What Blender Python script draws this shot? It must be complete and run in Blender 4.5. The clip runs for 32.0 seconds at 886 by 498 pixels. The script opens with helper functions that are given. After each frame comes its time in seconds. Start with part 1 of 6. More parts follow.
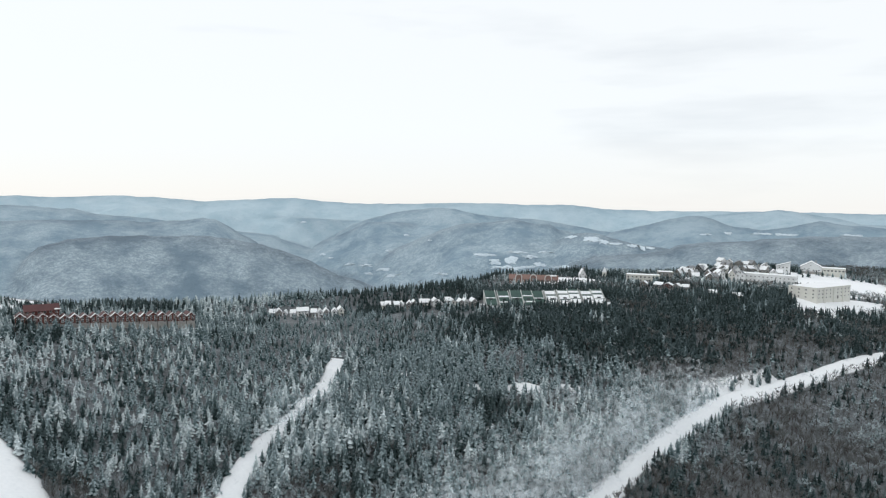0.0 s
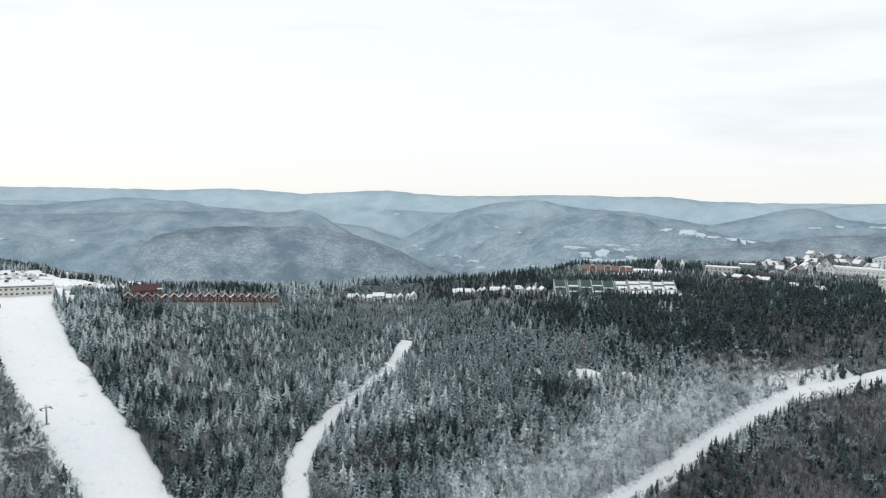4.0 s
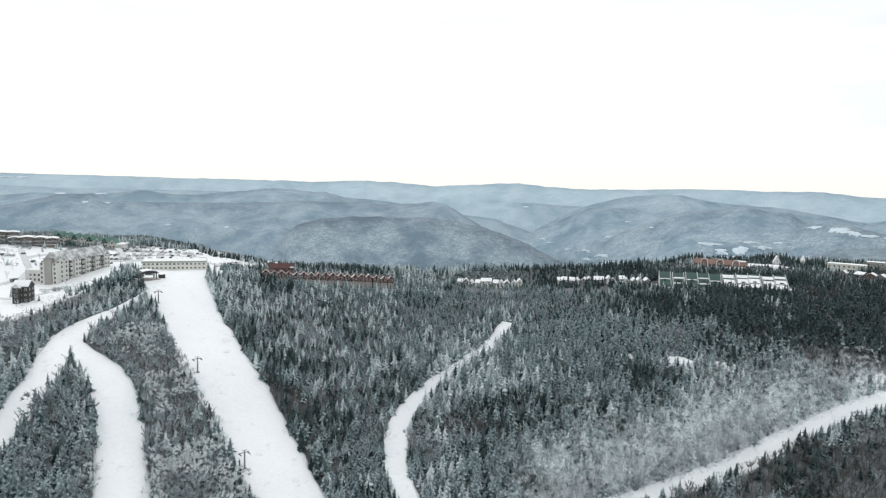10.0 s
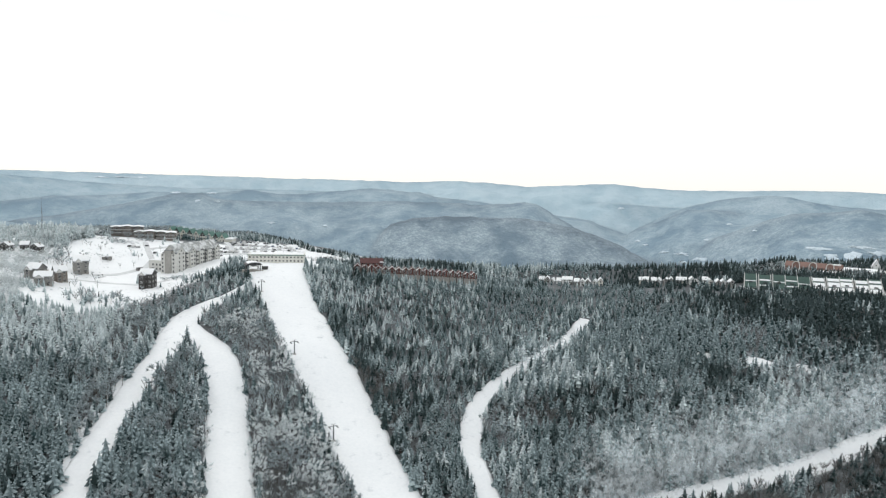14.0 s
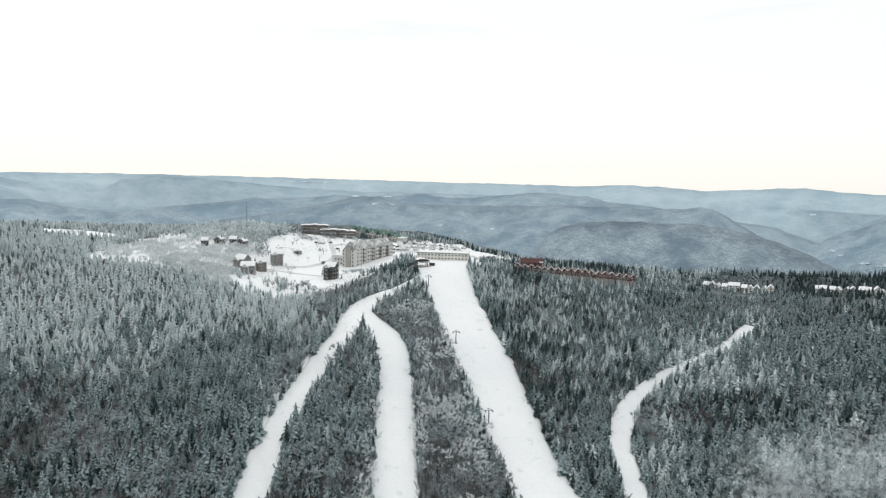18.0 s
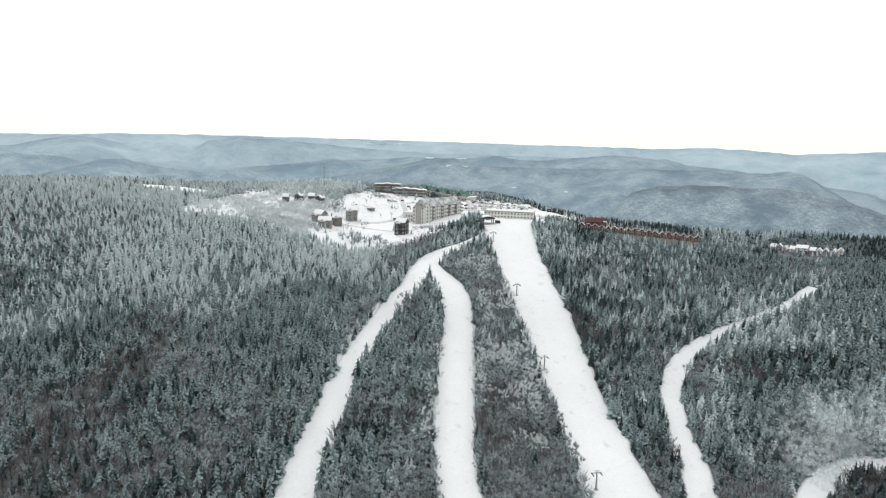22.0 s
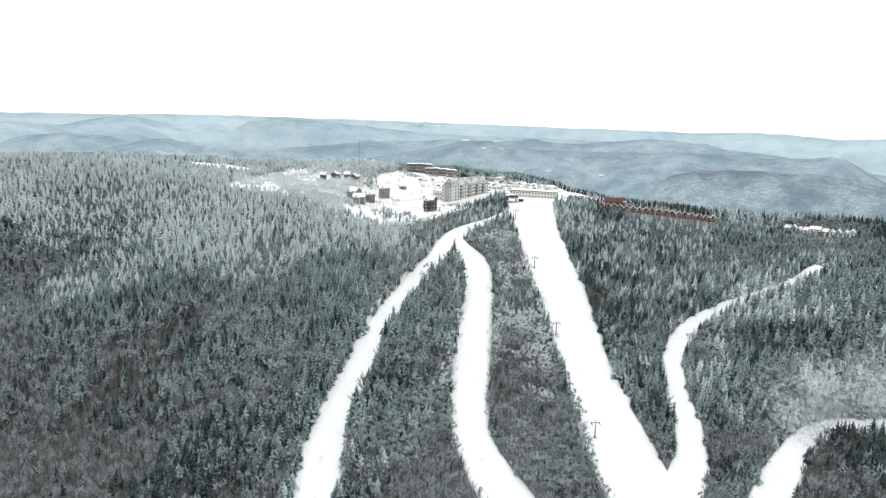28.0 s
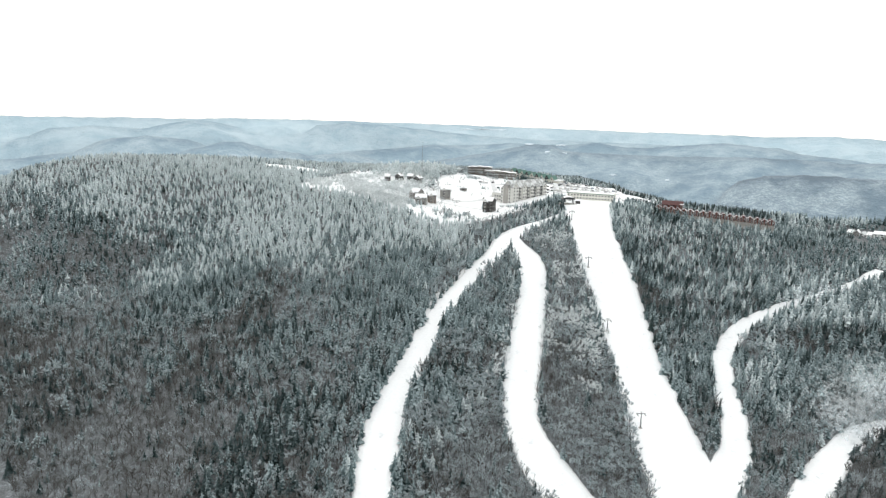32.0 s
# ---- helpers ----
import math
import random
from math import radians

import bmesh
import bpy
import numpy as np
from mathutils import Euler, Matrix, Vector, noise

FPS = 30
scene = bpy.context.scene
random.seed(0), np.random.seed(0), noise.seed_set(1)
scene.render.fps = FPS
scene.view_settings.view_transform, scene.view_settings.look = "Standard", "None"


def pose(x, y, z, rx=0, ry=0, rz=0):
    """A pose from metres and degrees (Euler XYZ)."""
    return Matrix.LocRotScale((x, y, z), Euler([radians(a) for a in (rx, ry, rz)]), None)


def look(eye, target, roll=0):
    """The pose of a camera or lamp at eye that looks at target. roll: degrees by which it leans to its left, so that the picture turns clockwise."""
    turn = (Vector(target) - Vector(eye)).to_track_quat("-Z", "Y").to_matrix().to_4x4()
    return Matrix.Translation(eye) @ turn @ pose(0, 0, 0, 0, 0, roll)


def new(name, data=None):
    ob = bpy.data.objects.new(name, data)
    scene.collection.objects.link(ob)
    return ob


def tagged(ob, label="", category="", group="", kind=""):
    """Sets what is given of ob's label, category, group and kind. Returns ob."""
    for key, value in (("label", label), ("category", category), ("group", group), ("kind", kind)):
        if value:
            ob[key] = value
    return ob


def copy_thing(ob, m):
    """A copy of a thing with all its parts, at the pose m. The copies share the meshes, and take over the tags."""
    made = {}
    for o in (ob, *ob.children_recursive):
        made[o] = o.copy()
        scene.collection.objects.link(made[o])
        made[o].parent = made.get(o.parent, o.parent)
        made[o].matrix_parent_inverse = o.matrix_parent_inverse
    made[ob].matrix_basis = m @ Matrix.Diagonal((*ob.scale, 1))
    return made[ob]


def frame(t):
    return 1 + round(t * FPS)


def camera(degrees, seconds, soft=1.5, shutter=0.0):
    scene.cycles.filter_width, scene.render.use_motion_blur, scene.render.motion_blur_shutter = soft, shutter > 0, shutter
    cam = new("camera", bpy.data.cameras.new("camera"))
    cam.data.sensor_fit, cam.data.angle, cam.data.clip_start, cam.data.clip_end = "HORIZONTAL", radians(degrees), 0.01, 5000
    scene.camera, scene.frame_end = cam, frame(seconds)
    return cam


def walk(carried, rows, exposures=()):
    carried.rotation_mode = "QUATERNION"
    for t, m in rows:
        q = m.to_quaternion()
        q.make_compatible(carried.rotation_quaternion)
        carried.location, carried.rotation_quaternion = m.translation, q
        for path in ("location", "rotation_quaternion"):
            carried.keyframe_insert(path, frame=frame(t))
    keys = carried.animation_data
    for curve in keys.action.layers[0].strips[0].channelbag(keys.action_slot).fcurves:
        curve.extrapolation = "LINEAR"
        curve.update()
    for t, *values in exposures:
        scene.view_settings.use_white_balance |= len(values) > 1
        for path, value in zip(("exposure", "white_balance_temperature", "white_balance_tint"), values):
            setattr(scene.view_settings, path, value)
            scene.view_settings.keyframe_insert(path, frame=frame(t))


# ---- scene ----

def eye(x, y, z, yaw, pitch, roll):
    """A level camera that looks along +y, turned left by yaw, up by pitch and leaning by roll."""
    return pose(x, y, z, 90 + pitch, 0, yaw) @ pose(0, 0, 0, 0, 0, roll)


EXPOSURES = ((0.0, -0.15, 6260, 8), (6.0, -0.1, 6320, 8), (13.0, -0.03, 6400, 8), (16.0, -0.08, 6450, 8), (19.0, -0.12, 6500, 8), (21.0, -0.15, 6500, 8), (22.0, -0.02, 6530, 8), (23.0, 0.12, 6550, 8), (24.0, 0.24, 6550, 8), (32.0, 0.32, 6580, 8))   # seconds, stops, kelvin, tint
cam = camera(66.13, 32.0, soft=1.22)
PATH = (
    (0.0, -6.57, 108.24, 152.03, -40.833, -4.079, 1.148),
    (0.5, -6.12, 105.24, 151.97, -39.843, -4.196, 1.126),
    (1.0, -5.63, 102.24, 151.84, -38.858, -4.297, 1.099),
    (1.5, -5.17, 99.24, 151.70, -37.767, -4.382, 1.075),
    (2.0, -4.77, 96.25, 151.57, -36.783, -4.483, 1.057),
    (2.5, -4.45, 93.26, 151.48, -35.768, -4.567, 1.032),
    (3.0, -4.16, 90.26, 151.40, -34.792, -4.663, 1.024),
    (3.5, -3.89, 87.25, 151.33, -33.864, -4.773, 1.032),
    (5.5, -2.97, 74.88, 151.07, -30.203, -5.065, 1.060),
    (6.0, -2.87, 71.76, 151.04, -29.301, -5.146, 1.113),
    (6.5, -2.83, 68.66, 151.02, -28.415, -5.249, 1.171),
    (7.0, -2.84, 65.59, 150.98, -27.509, -5.320, 1.226),
    (7.5, -2.85, 62.55, 150.92, -26.598, -5.393, 1.274),
    (8.0, -2.84, 59.52, 150.85, -25.696, -5.454, 1.312),
    (8.5, -2.81, 56.46, 150.79, -24.763, -5.505, 1.332),
    (9.0, -2.76, 53.38, 150.75, -23.849, -5.552, 1.337),
    (9.5, -2.71, 50.30, 150.73, -22.880, -5.629, 1.351),
    (10.0, -2.64, 47.25, 150.73, -21.913, -5.678, 1.364),
    (10.5, -2.58, 44.25, 150.74, -20.885, -5.689, 1.381),
    (11.0, -2.53, 41.28, 150.76, -19.908, -5.747, 1.396),
    (11.5, -2.49, 38.32, 150.80, -18.915, -5.787, 1.410),
    (12.0, -2.44, 35.37, 150.87, -17.954, -5.806, 1.412),
    (12.5, -2.39, 32.41, 150.94, -17.016, -5.835, 1.412),
    (13.0, -2.32, 29.45, 150.99, -16.071, -5.870, 1.426),
    (13.5, -2.26, 26.49, 150.97, -15.120, -5.848, 1.437),
    (15.5, -2.23, 14.75, 150.30, -8.385, -5.735, 1.481),
    (16.0, -2.00, 11.86, 150.24, -5.709, -5.684, 1.468),
    (16.5, -1.66, 8.92, 150.22, -4.688, -5.695, 1.446),
    (17.0, -1.21, 5.94, 150.19, -3.714, -5.713, 1.405),
    (17.5, -0.65, 2.96, 150.11, -1.905, -5.753, 1.372),
    (18.0, -0.00, 0.05, 149.98, 0.012, -5.796, 1.321),
    (18.5, 0.71, -2.78, 149.84, 1.624, -5.839, 1.292),
    (19.0, 1.48, -5.55, 149.71, 3.102, -5.938, 1.278),
    (19.5, 2.31, -8.34, 149.58, 3.735, -6.044, 1.314),
    (20.0, 3.21, -11.20, 149.43, 3.717, -6.311, 1.357),
    (20.5, 4.18, -14.16, 149.23, 3.921, -6.960, 1.380),
    (21.0, 5.20, -17.18, 148.98, 4.624, -7.632, 1.412),
    (21.5, 6.22, -20.22, 148.72, 5.409, -8.348, 1.451),
    (22.0, 7.24, -23.22, 148.49, 6.187, -9.066, 1.496),
    (22.5, 8.24, -26.17, 148.33, 7.071, -9.836, 1.537),
    (23.0, 9.26, -29.06, 148.26, 7.918, -10.601, 1.580),
    (23.5, 10.30, -31.92, 148.26, 8.409, -10.669, 1.623),
    (24.0, 11.38, -34.77, 148.34, 8.611, -10.661, 1.669),
    (24.5, 12.46, -37.64, 148.46, 8.700, -10.656, 1.715),
    (25.0, 13.53, -40.53, 148.57, 8.769, -10.684, 1.766),
    (25.5, 14.59, -43.41, 148.65, 8.836, -10.684, 1.810),
    (27.5, 18.75, -54.64, 148.65, 8.934, -10.603, 1.874),
    (28.0, 19.73, -57.43, 148.64, 9.199, -10.602, 1.882),
    (28.5, 20.69, -60.22, 148.63, 9.516, -10.561, 1.885),
    (29.0, 21.63, -63.02, 148.61, 9.830, -10.510, 1.893),
    (29.5, 22.56, -65.81, 148.58, 10.236, -10.512, 1.895),
    (30.0, 23.49, -68.58, 148.55, 10.849, -10.483, 1.894),
    (30.5, 24.44, -71.32, 148.52, 11.658, -10.475, 1.888),
    (31.0, 25.42, -74.03, 148.54, 12.615, -10.446, 1.873),
    (31.5, 26.44, -76.67, 148.65, 13.624, -10.423, 1.849),
    (32.0, 27.52, -79.21, 148.94, 14.532, -10.456, 1.830),
)
walk(cam, [(row[0], eye(*row[1:])) for row in PATH], EXPOSURES)

# ---- world and light ----
SUN_ELEVATION, SUN_AZIMUTH = radians(38), radians(25)   # high, ahead and to the left, behind thin cloud


def build_world():
    world = bpy.data.worlds.new("winter_sky")
    scene.world = world
    world.use_nodes = True
    nt = world.node_tree
    nt.nodes.clear()
    n = nt.nodes.new
    out, mixed, clear, cover = n("ShaderNodeOutputWorld"), n("ShaderNodeMixShader"), n("ShaderNodeBackground"), n("ShaderNodeBackground")
    sky = n("ShaderNodeTexSky")
    sky.sky_type, sky.sun_disc = "NISHITA", False
    sky.sun_elevation, sky.sun_rotation, sky.altitude = SUN_ELEVATION, -SUN_AZIMUTH, 1400
    clear.inputs["Strength"].default_value = 0.1
    nt.links.new(sky.outputs["Color"], clear.inputs["Color"])
    # thin bright overcast: long level streaks, a warm rim above the hills
    where, stretch, streaks, ramp = n("ShaderNodeTexCoord"), n("ShaderNodeMapping"), n("ShaderNodeTexNoise"), n("ShaderNodeValToRGB")
    stretch.inputs["Scale"].default_value = (1.0, 1.0, 7.0)
    streaks.inputs["Scale"].default_value, streaks.inputs["Detail"].default_value, streaks.inputs["Roughness"].default_value = 1.6, 5.0, 0.55
    nt.links.new(where.outputs["Generated"], stretch.inputs["Vector"])
    nt.links.new(stretch.outputs["Vector"], streaks.inputs["Vector"])
    ramp.color_ramp.elements[0].position, ramp.color_ramp.elements[0].color = 0.27, (0.985, 0.998, 1.01, 1)
    ramp.color_ramp.elements[1].position, ramp.color_ramp.elements[1].color = 0.44, (1.16, 1.16, 1.15, 1)
    nt.links.new(streaks.outputs["Fac"], ramp.inputs["Fac"])
    height, rim, warm = n("ShaderNodeSeparateXYZ"), n("ShaderNodeMapRange"), n("ShaderNodeMixRGB")
    nt.links.new(where.outputs["Generated"], height.inputs["Vector"])
    rim.inputs["From Min"].default_value, rim.inputs["From Max"].default_value = 0.0, 0.10
    rim.inputs["To Min"].default_value, rim.inputs["To Max"].default_value = 0.75, 0.0
    nt.links.new(height.outputs["Z"], rim.inputs["Value"])
    warm.inputs["Color2"].default_value = (1.12, 1.06, 1.0, 1)
    nt.links.new(rim.outputs["Result"], warm.inputs["Fac"])
    nt.links.new(ramp.outputs["Color"], warm.inputs["Color1"])
    nt.links.new(warm.outputs["Color"], cover.inputs["Color"])
    mixed.inputs["Fac"].default_value = 0.9
    nt.links.new(clear.outputs["Background"], mixed.inputs[1])
    nt.links.new(cover.outputs["Background"], mixed.inputs[2])
    nt.links.new(mixed.outputs["Shader"], out.inputs["Surface"])


build_world()
sun = new("sun", bpy.data.lights.new("sun", "SUN"))
sun.data.energy, sun.data.angle, sun.data.color = 0.7, radians(14), (1.0, 0.96, 0.9)
sun.matrix_world = look((0, 0, 0), (math.sin(SUN_AZIMUTH) * math.cos(SUN_ELEVATION), -math.cos(SUN_AZIMUTH) * math.cos(SUN_ELEVATION), -math.sin(SUN_ELEVATION)))


# ---- materials ----
def material(name, build, rough=0.8, metal=0.0):
    """A node material; build(nt, bsdf) wires the rest."""
    mat = bpy.data.materials.new(name)
    mat.use_nodes = True
    bsdf = mat.node_tree.nodes["Principled BSDF"]
    bsdf.inputs["Roughness"].default_value, bsdf.inputs["Metallic"].default_value = rough, metal
    bsdf.inputs["Specular IOR Level"].default_value = 0.25
    build(mat.node_tree, bsdf)
    return mat


def noise_node(nt, scale, detail=4.0, rough=0.6, vector=None, coord="Object"):
    tex = nt.nodes.new("ShaderNodeTexNoise")
    tex.inputs["Scale"].default_value, tex.inputs["Detail"].default_value, tex.inputs["Roughness"].default_value = scale, detail, rough
    if vector is None:
        vector = nt.nodes.new("ShaderNodeTexCoord").outputs[coord]
    nt.links.new(vector, tex.inputs["Vector"])
    return tex.outputs["Fac"]


def ramp_node(nt, fac, stops):
    ramp = nt.nodes.new("ShaderNodeValToRGB")
    while len(ramp.color_ramp.elements) < len(stops):
        ramp.color_ramp.elements.new(0.5)
    for e, (p, c) in zip(ramp.color_ramp.elements, stops):
        e.position, e.color = p, (*c, 1)
    nt.links.new(fac, ramp.inputs["Fac"])
    return ramp.outputs["Color"]


def mix_node(nt, fac, a, b, blend="MIX"):
    mix = nt.nodes.new("ShaderNodeMixRGB")
    mix.blend_type = blend
    for key, v in (("Fac", fac), ("Color1", a), ("Color2", b)):
        if isinstance(v, (int, float)):
            mix.inputs[key].default_value = v
        elif isinstance(v, tuple):
            mix.inputs[key].default_value = (*v, 1)
        else:
            nt.links.new(v, mix.inputs[key])
    return mix.outputs["Color"]


def math_node(nt, op, a, b=0.0):
    m = nt.nodes.new("ShaderNodeMath")
    m.operation = op
    for k, v in enumerate((a, b)):
        if isinstance(v, (int, float)):
            m.inputs[k].default_value = v
        else:
            nt.links.new(v, m.inputs[k])
    return m.outputs[0]


def range_node(nt, v, a, b, c=0.0, d=1.0):
    m = nt.nodes.new("ShaderNodeMapRange")
    for key, x in (("From Min", a), ("From Max", b), ("To Min", c), ("To Max", d)):
        m.inputs[key].default_value = x
    nt.links.new(v, m.inputs["Value"])
    return m.outputs["Result"]


def bump_node(nt, bsdf, height, strength, distance):
    bump = nt.nodes.new("ShaderNodeBump")
    bump.inputs["Strength"].default_value, bump.inputs["Distance"].default_value = strength, distance
    nt.links.new(height, bump.inputs["Height"])
    nt.links.new(bump.outputs["Normal"], bsdf.inputs["Normal"])


def plain(name, colour, rough=0.7, scale=1.5, vary=0.25, metal=0.0, bump=0.0):
    """Paint, stone or metal with soft stains at two scales."""
    def build(nt, bsdf):
        a, b = noise_node(nt, scale * 0.2), noise_node(nt, scale * 4)
        f = math_node(nt, "ADD", math_node(nt, "MULTIPLY", a, 0.6), math_node(nt, "MULTIPLY", b, 0.4))
        dark = tuple(c * (1 - vary) for c in colour)
        light = tuple(min(1, c * (1 + vary)) for c in colour)
        nt.links.new(ramp_node(nt, f, ((0.3, dark), (0.7, light))), bsdf.inputs["Base Color"])
        if bump:
            bump_node(nt, bsdf, b, 0.4, bump)
    return material(name, build, rough, metal)


def snow_build(light, shade, tracks):
    def build(nt, bsdf):
        big, fine = noise_node(nt, 0.02, 4), noise_node(nt, 0.5, 5)
        f = math_node(nt, "ADD", math_node(nt, "MULTIPLY", big, 0.5), math_node(nt, "MULTIPLY", fine, 0.5))
        col = ramp_node(nt, f, ((0.32, shade), (0.62, light)))
        if tracks:
            lumps = noise_node(nt, 0.12, 6, 0.7)
            col = mix_node(nt, range_node(nt, lumps, 0.60, 0.74), col, (0.62, 0.65, 0.68))
        nt.links.new(col, bsdf.inputs["Base Color"])
        bump_node(nt, bsdf, fine, 0.5, 0.5)
    return build


# bluish grey snow with the distance haze mixed into its colour
HAZED_SNOW = material("hazed_snow", snow_build((0.66, 0.74, 0.80), (0.44, 0.53, 0.60), False), 0.7)
ROOF_SNOW = material("roof_snow", snow_build((0.86, 0.87, 0.88), (0.74, 0.76, 0.78), False), 0.6)


def floor_build(nt, bsdf):
    """Leaf litter, brush and thin snow under the trees."""
    big, mid, fine = noise_node(nt, 0.015, 3), noise_node(nt, 0.15, 5, 0.7), noise_node(nt, 1.2, 4)
    f = math_node(nt, "ADD", math_node(nt, "MULTIPLY", mid, 0.6), math_node(nt, "MULTIPLY", fine, 0.4))
    col = ramp_node(nt, f, ((0.34, (0.075, 0.080, 0.085)), (0.52, (0.155, 0.170, 0.180)), (0.72, (0.40, 0.44, 0.47))))
    col = mix_node(nt, range_node(nt, big, 0.4, 0.65), col, mix_node(nt, 0.35, col, (0.105, 0.100, 0.098)))
    nt.links.new(col, bsdf.inputs["Base Color"])
    bump_node(nt, bsdf, f, 0.8, 0.8)


def edged_snow_build(nt, bsdf):
    """Snow that runs out between the trunks at its edges: full where "depth" is one, patches on litter towards zero."""
    deep = nt.nodes.new("ShaderNodeAttribute")
    deep.attribute_name = "depth"
    big, broad, fine = noise_node(nt, 0.02, 4), noise_node(nt, 0.14, 6, 0.7), noise_node(nt, 0.7, 5)
    f = math_node(nt, "ADD", math_node(nt, "MULTIPLY", broad, 0.6), math_node(nt, "MULTIPLY", fine, 0.4))
    share = range_node(nt, math_node(nt, "ADD", deep.outputs["Fac"], f), 0.95, 1.22)
    litter = ramp_node(nt, fine, ((0.35, (0.085, 0.088, 0.092)), (0.65, (0.24, 0.26, 0.275))))
    clean = ramp_node(nt, math_node(nt, "ADD", math_node(nt, "MULTIPLY", big, 0.5), math_node(nt, "MULTIPLY", fine, 0.5)), ((0.32, (0.77, 0.795, 0.82)), (0.62, (0.87, 0.885, 0.90))))
    clean = mix_node(nt, range_node(nt, broad, 0.59, 0.74), clean, (0.60, 0.63, 0.66))
    nt.links.new(mix_node(nt, share, litter, clean), bsdf.inputs["Base Color"])
    bump_node(nt, bsdf, f, 0.5, 0.5)


EDGED_SNOW = material("edged_snow", edged_snow_build, 0.65)
FOREST_FLOOR = material("forest_floor", floor_build, 0.95)


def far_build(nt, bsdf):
    """Snowy woods kilometres away: crowns run together into grain, with paler stands, spurs and open snow between the
    trunks. Distance haze is painted into the base colour.
    """
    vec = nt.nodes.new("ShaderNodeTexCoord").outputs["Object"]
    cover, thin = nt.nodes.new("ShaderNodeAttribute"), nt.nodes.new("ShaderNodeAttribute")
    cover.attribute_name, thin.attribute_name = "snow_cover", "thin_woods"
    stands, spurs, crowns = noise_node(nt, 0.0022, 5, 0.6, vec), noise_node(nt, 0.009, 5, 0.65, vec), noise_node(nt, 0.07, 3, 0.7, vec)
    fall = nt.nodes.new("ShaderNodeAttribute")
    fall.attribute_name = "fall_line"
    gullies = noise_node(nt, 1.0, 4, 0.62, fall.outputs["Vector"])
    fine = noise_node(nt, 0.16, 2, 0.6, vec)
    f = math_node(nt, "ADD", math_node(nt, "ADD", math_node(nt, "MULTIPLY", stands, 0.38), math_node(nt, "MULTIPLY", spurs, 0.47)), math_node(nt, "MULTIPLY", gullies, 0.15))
    # bluer and paler as the value rises: distance haze put into the colour
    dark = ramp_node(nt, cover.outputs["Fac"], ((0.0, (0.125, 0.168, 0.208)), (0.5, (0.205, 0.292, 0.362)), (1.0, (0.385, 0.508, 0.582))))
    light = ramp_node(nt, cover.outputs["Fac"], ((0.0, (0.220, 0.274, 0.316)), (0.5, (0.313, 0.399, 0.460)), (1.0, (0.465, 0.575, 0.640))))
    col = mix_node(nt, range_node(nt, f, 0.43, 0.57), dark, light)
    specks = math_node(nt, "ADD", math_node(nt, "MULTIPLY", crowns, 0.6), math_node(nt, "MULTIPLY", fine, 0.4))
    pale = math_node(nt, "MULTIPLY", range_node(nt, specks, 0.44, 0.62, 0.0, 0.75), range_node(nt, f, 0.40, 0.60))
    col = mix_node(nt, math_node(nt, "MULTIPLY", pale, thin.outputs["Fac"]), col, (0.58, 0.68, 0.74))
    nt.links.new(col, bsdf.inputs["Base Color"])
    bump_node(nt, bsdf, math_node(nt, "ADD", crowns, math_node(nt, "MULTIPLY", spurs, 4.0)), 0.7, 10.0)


HAZED_WOODS = material("hazed_snowy_woods", far_build, 0.95)

def rime_share(nt, base, tip, patchy):
    """How much rime a spot carries: most on the ends of boughs and twigs, uneven from tree to tree."""
    ends = nt.nodes.new("ShaderNodeAttribute")
    ends.attribute_name = "rime"
    clump, fine = noise_node(nt, 0.09, 3, 0.6), noise_node(nt, 1.8, 3, 0.7)
    share = math_node(nt, "ADD", math_node(nt, "MULTIPLY", ends.outputs["Fac"], tip), base)
    share = math_node(nt, "ADD", share, math_node(nt, "MULTIPLY", math_node(nt, "SUBTRACT", clump, 0.5), patchy))
    return math_node(nt, "MULTIPLY", range_node(nt, share, 0.0, 1.0), range_node(nt, fine, 0.25, 0.5, 0.72, 1.0)), fine


def spruce_build(green, frost, base, tip, patchy=1.0):
    """Needles with rime and snow."""
    def build(nt, bsdf):
        share, fine = rime_share(nt, base, tip, patchy)
        needles = mix_node(nt, range_node(nt, fine, 0.3, 0.7), green, tuple(c * 2.0 for c in green))
        nt.links.new(mix_node(nt, share, needles, frost), bsdf.inputs["Base Color"])
        bump_node(nt, bsdf, fine, 0.6, 0.3)
    return build


SPRUCE_WHITE = material("snowy_needles", spruce_build((0.060, 0.098, 0.102), (0.725, 0.79, 0.808), 0.40, 0.8), 0.85)
SPRUCE_FROSTED = material("frosted_needles", spruce_build((0.026, 0.048, 0.051), (0.505, 0.60, 0.625), 0.05, 0.84), 0.85)
SPRUCE_DARK = material("dark_needles", spruce_build((0.013, 0.023, 0.023), (0.26, 0.34, 0.36), -0.06, 0.48, 0.8), 0.85)


def twig_build(wood, frost, base, tip):
    def build(nt, bsdf):
        share, _ = rime_share(nt, base, tip, 1.2)
        nt.links.new(mix_node(nt, share, wood, frost), bsdf.inputs["Base Color"])
    return build


TWIG_FROSTED = material("rimed_twigs", twig_build((0.110, 0.122, 0.126), (0.57, 0.65, 0.68), 0.12, 0.74), 0.9)
TWIG_BROWN = material("bare_twigs", twig_build((0.080, 0.076, 0.072), (0.27, 0.30, 0.305), -0.06, 0.70), 0.9)
TWIG_WHITE = material("thickly_rimed_twigs", twig_build((0.26, 0.29, 0.30), (0.80, 0.84, 0.85), 0.45, 0.75), 0.9)
BARK = plain("bark", (0.075, 0.062, 0.054), 0.95, 2.0, 0.35)

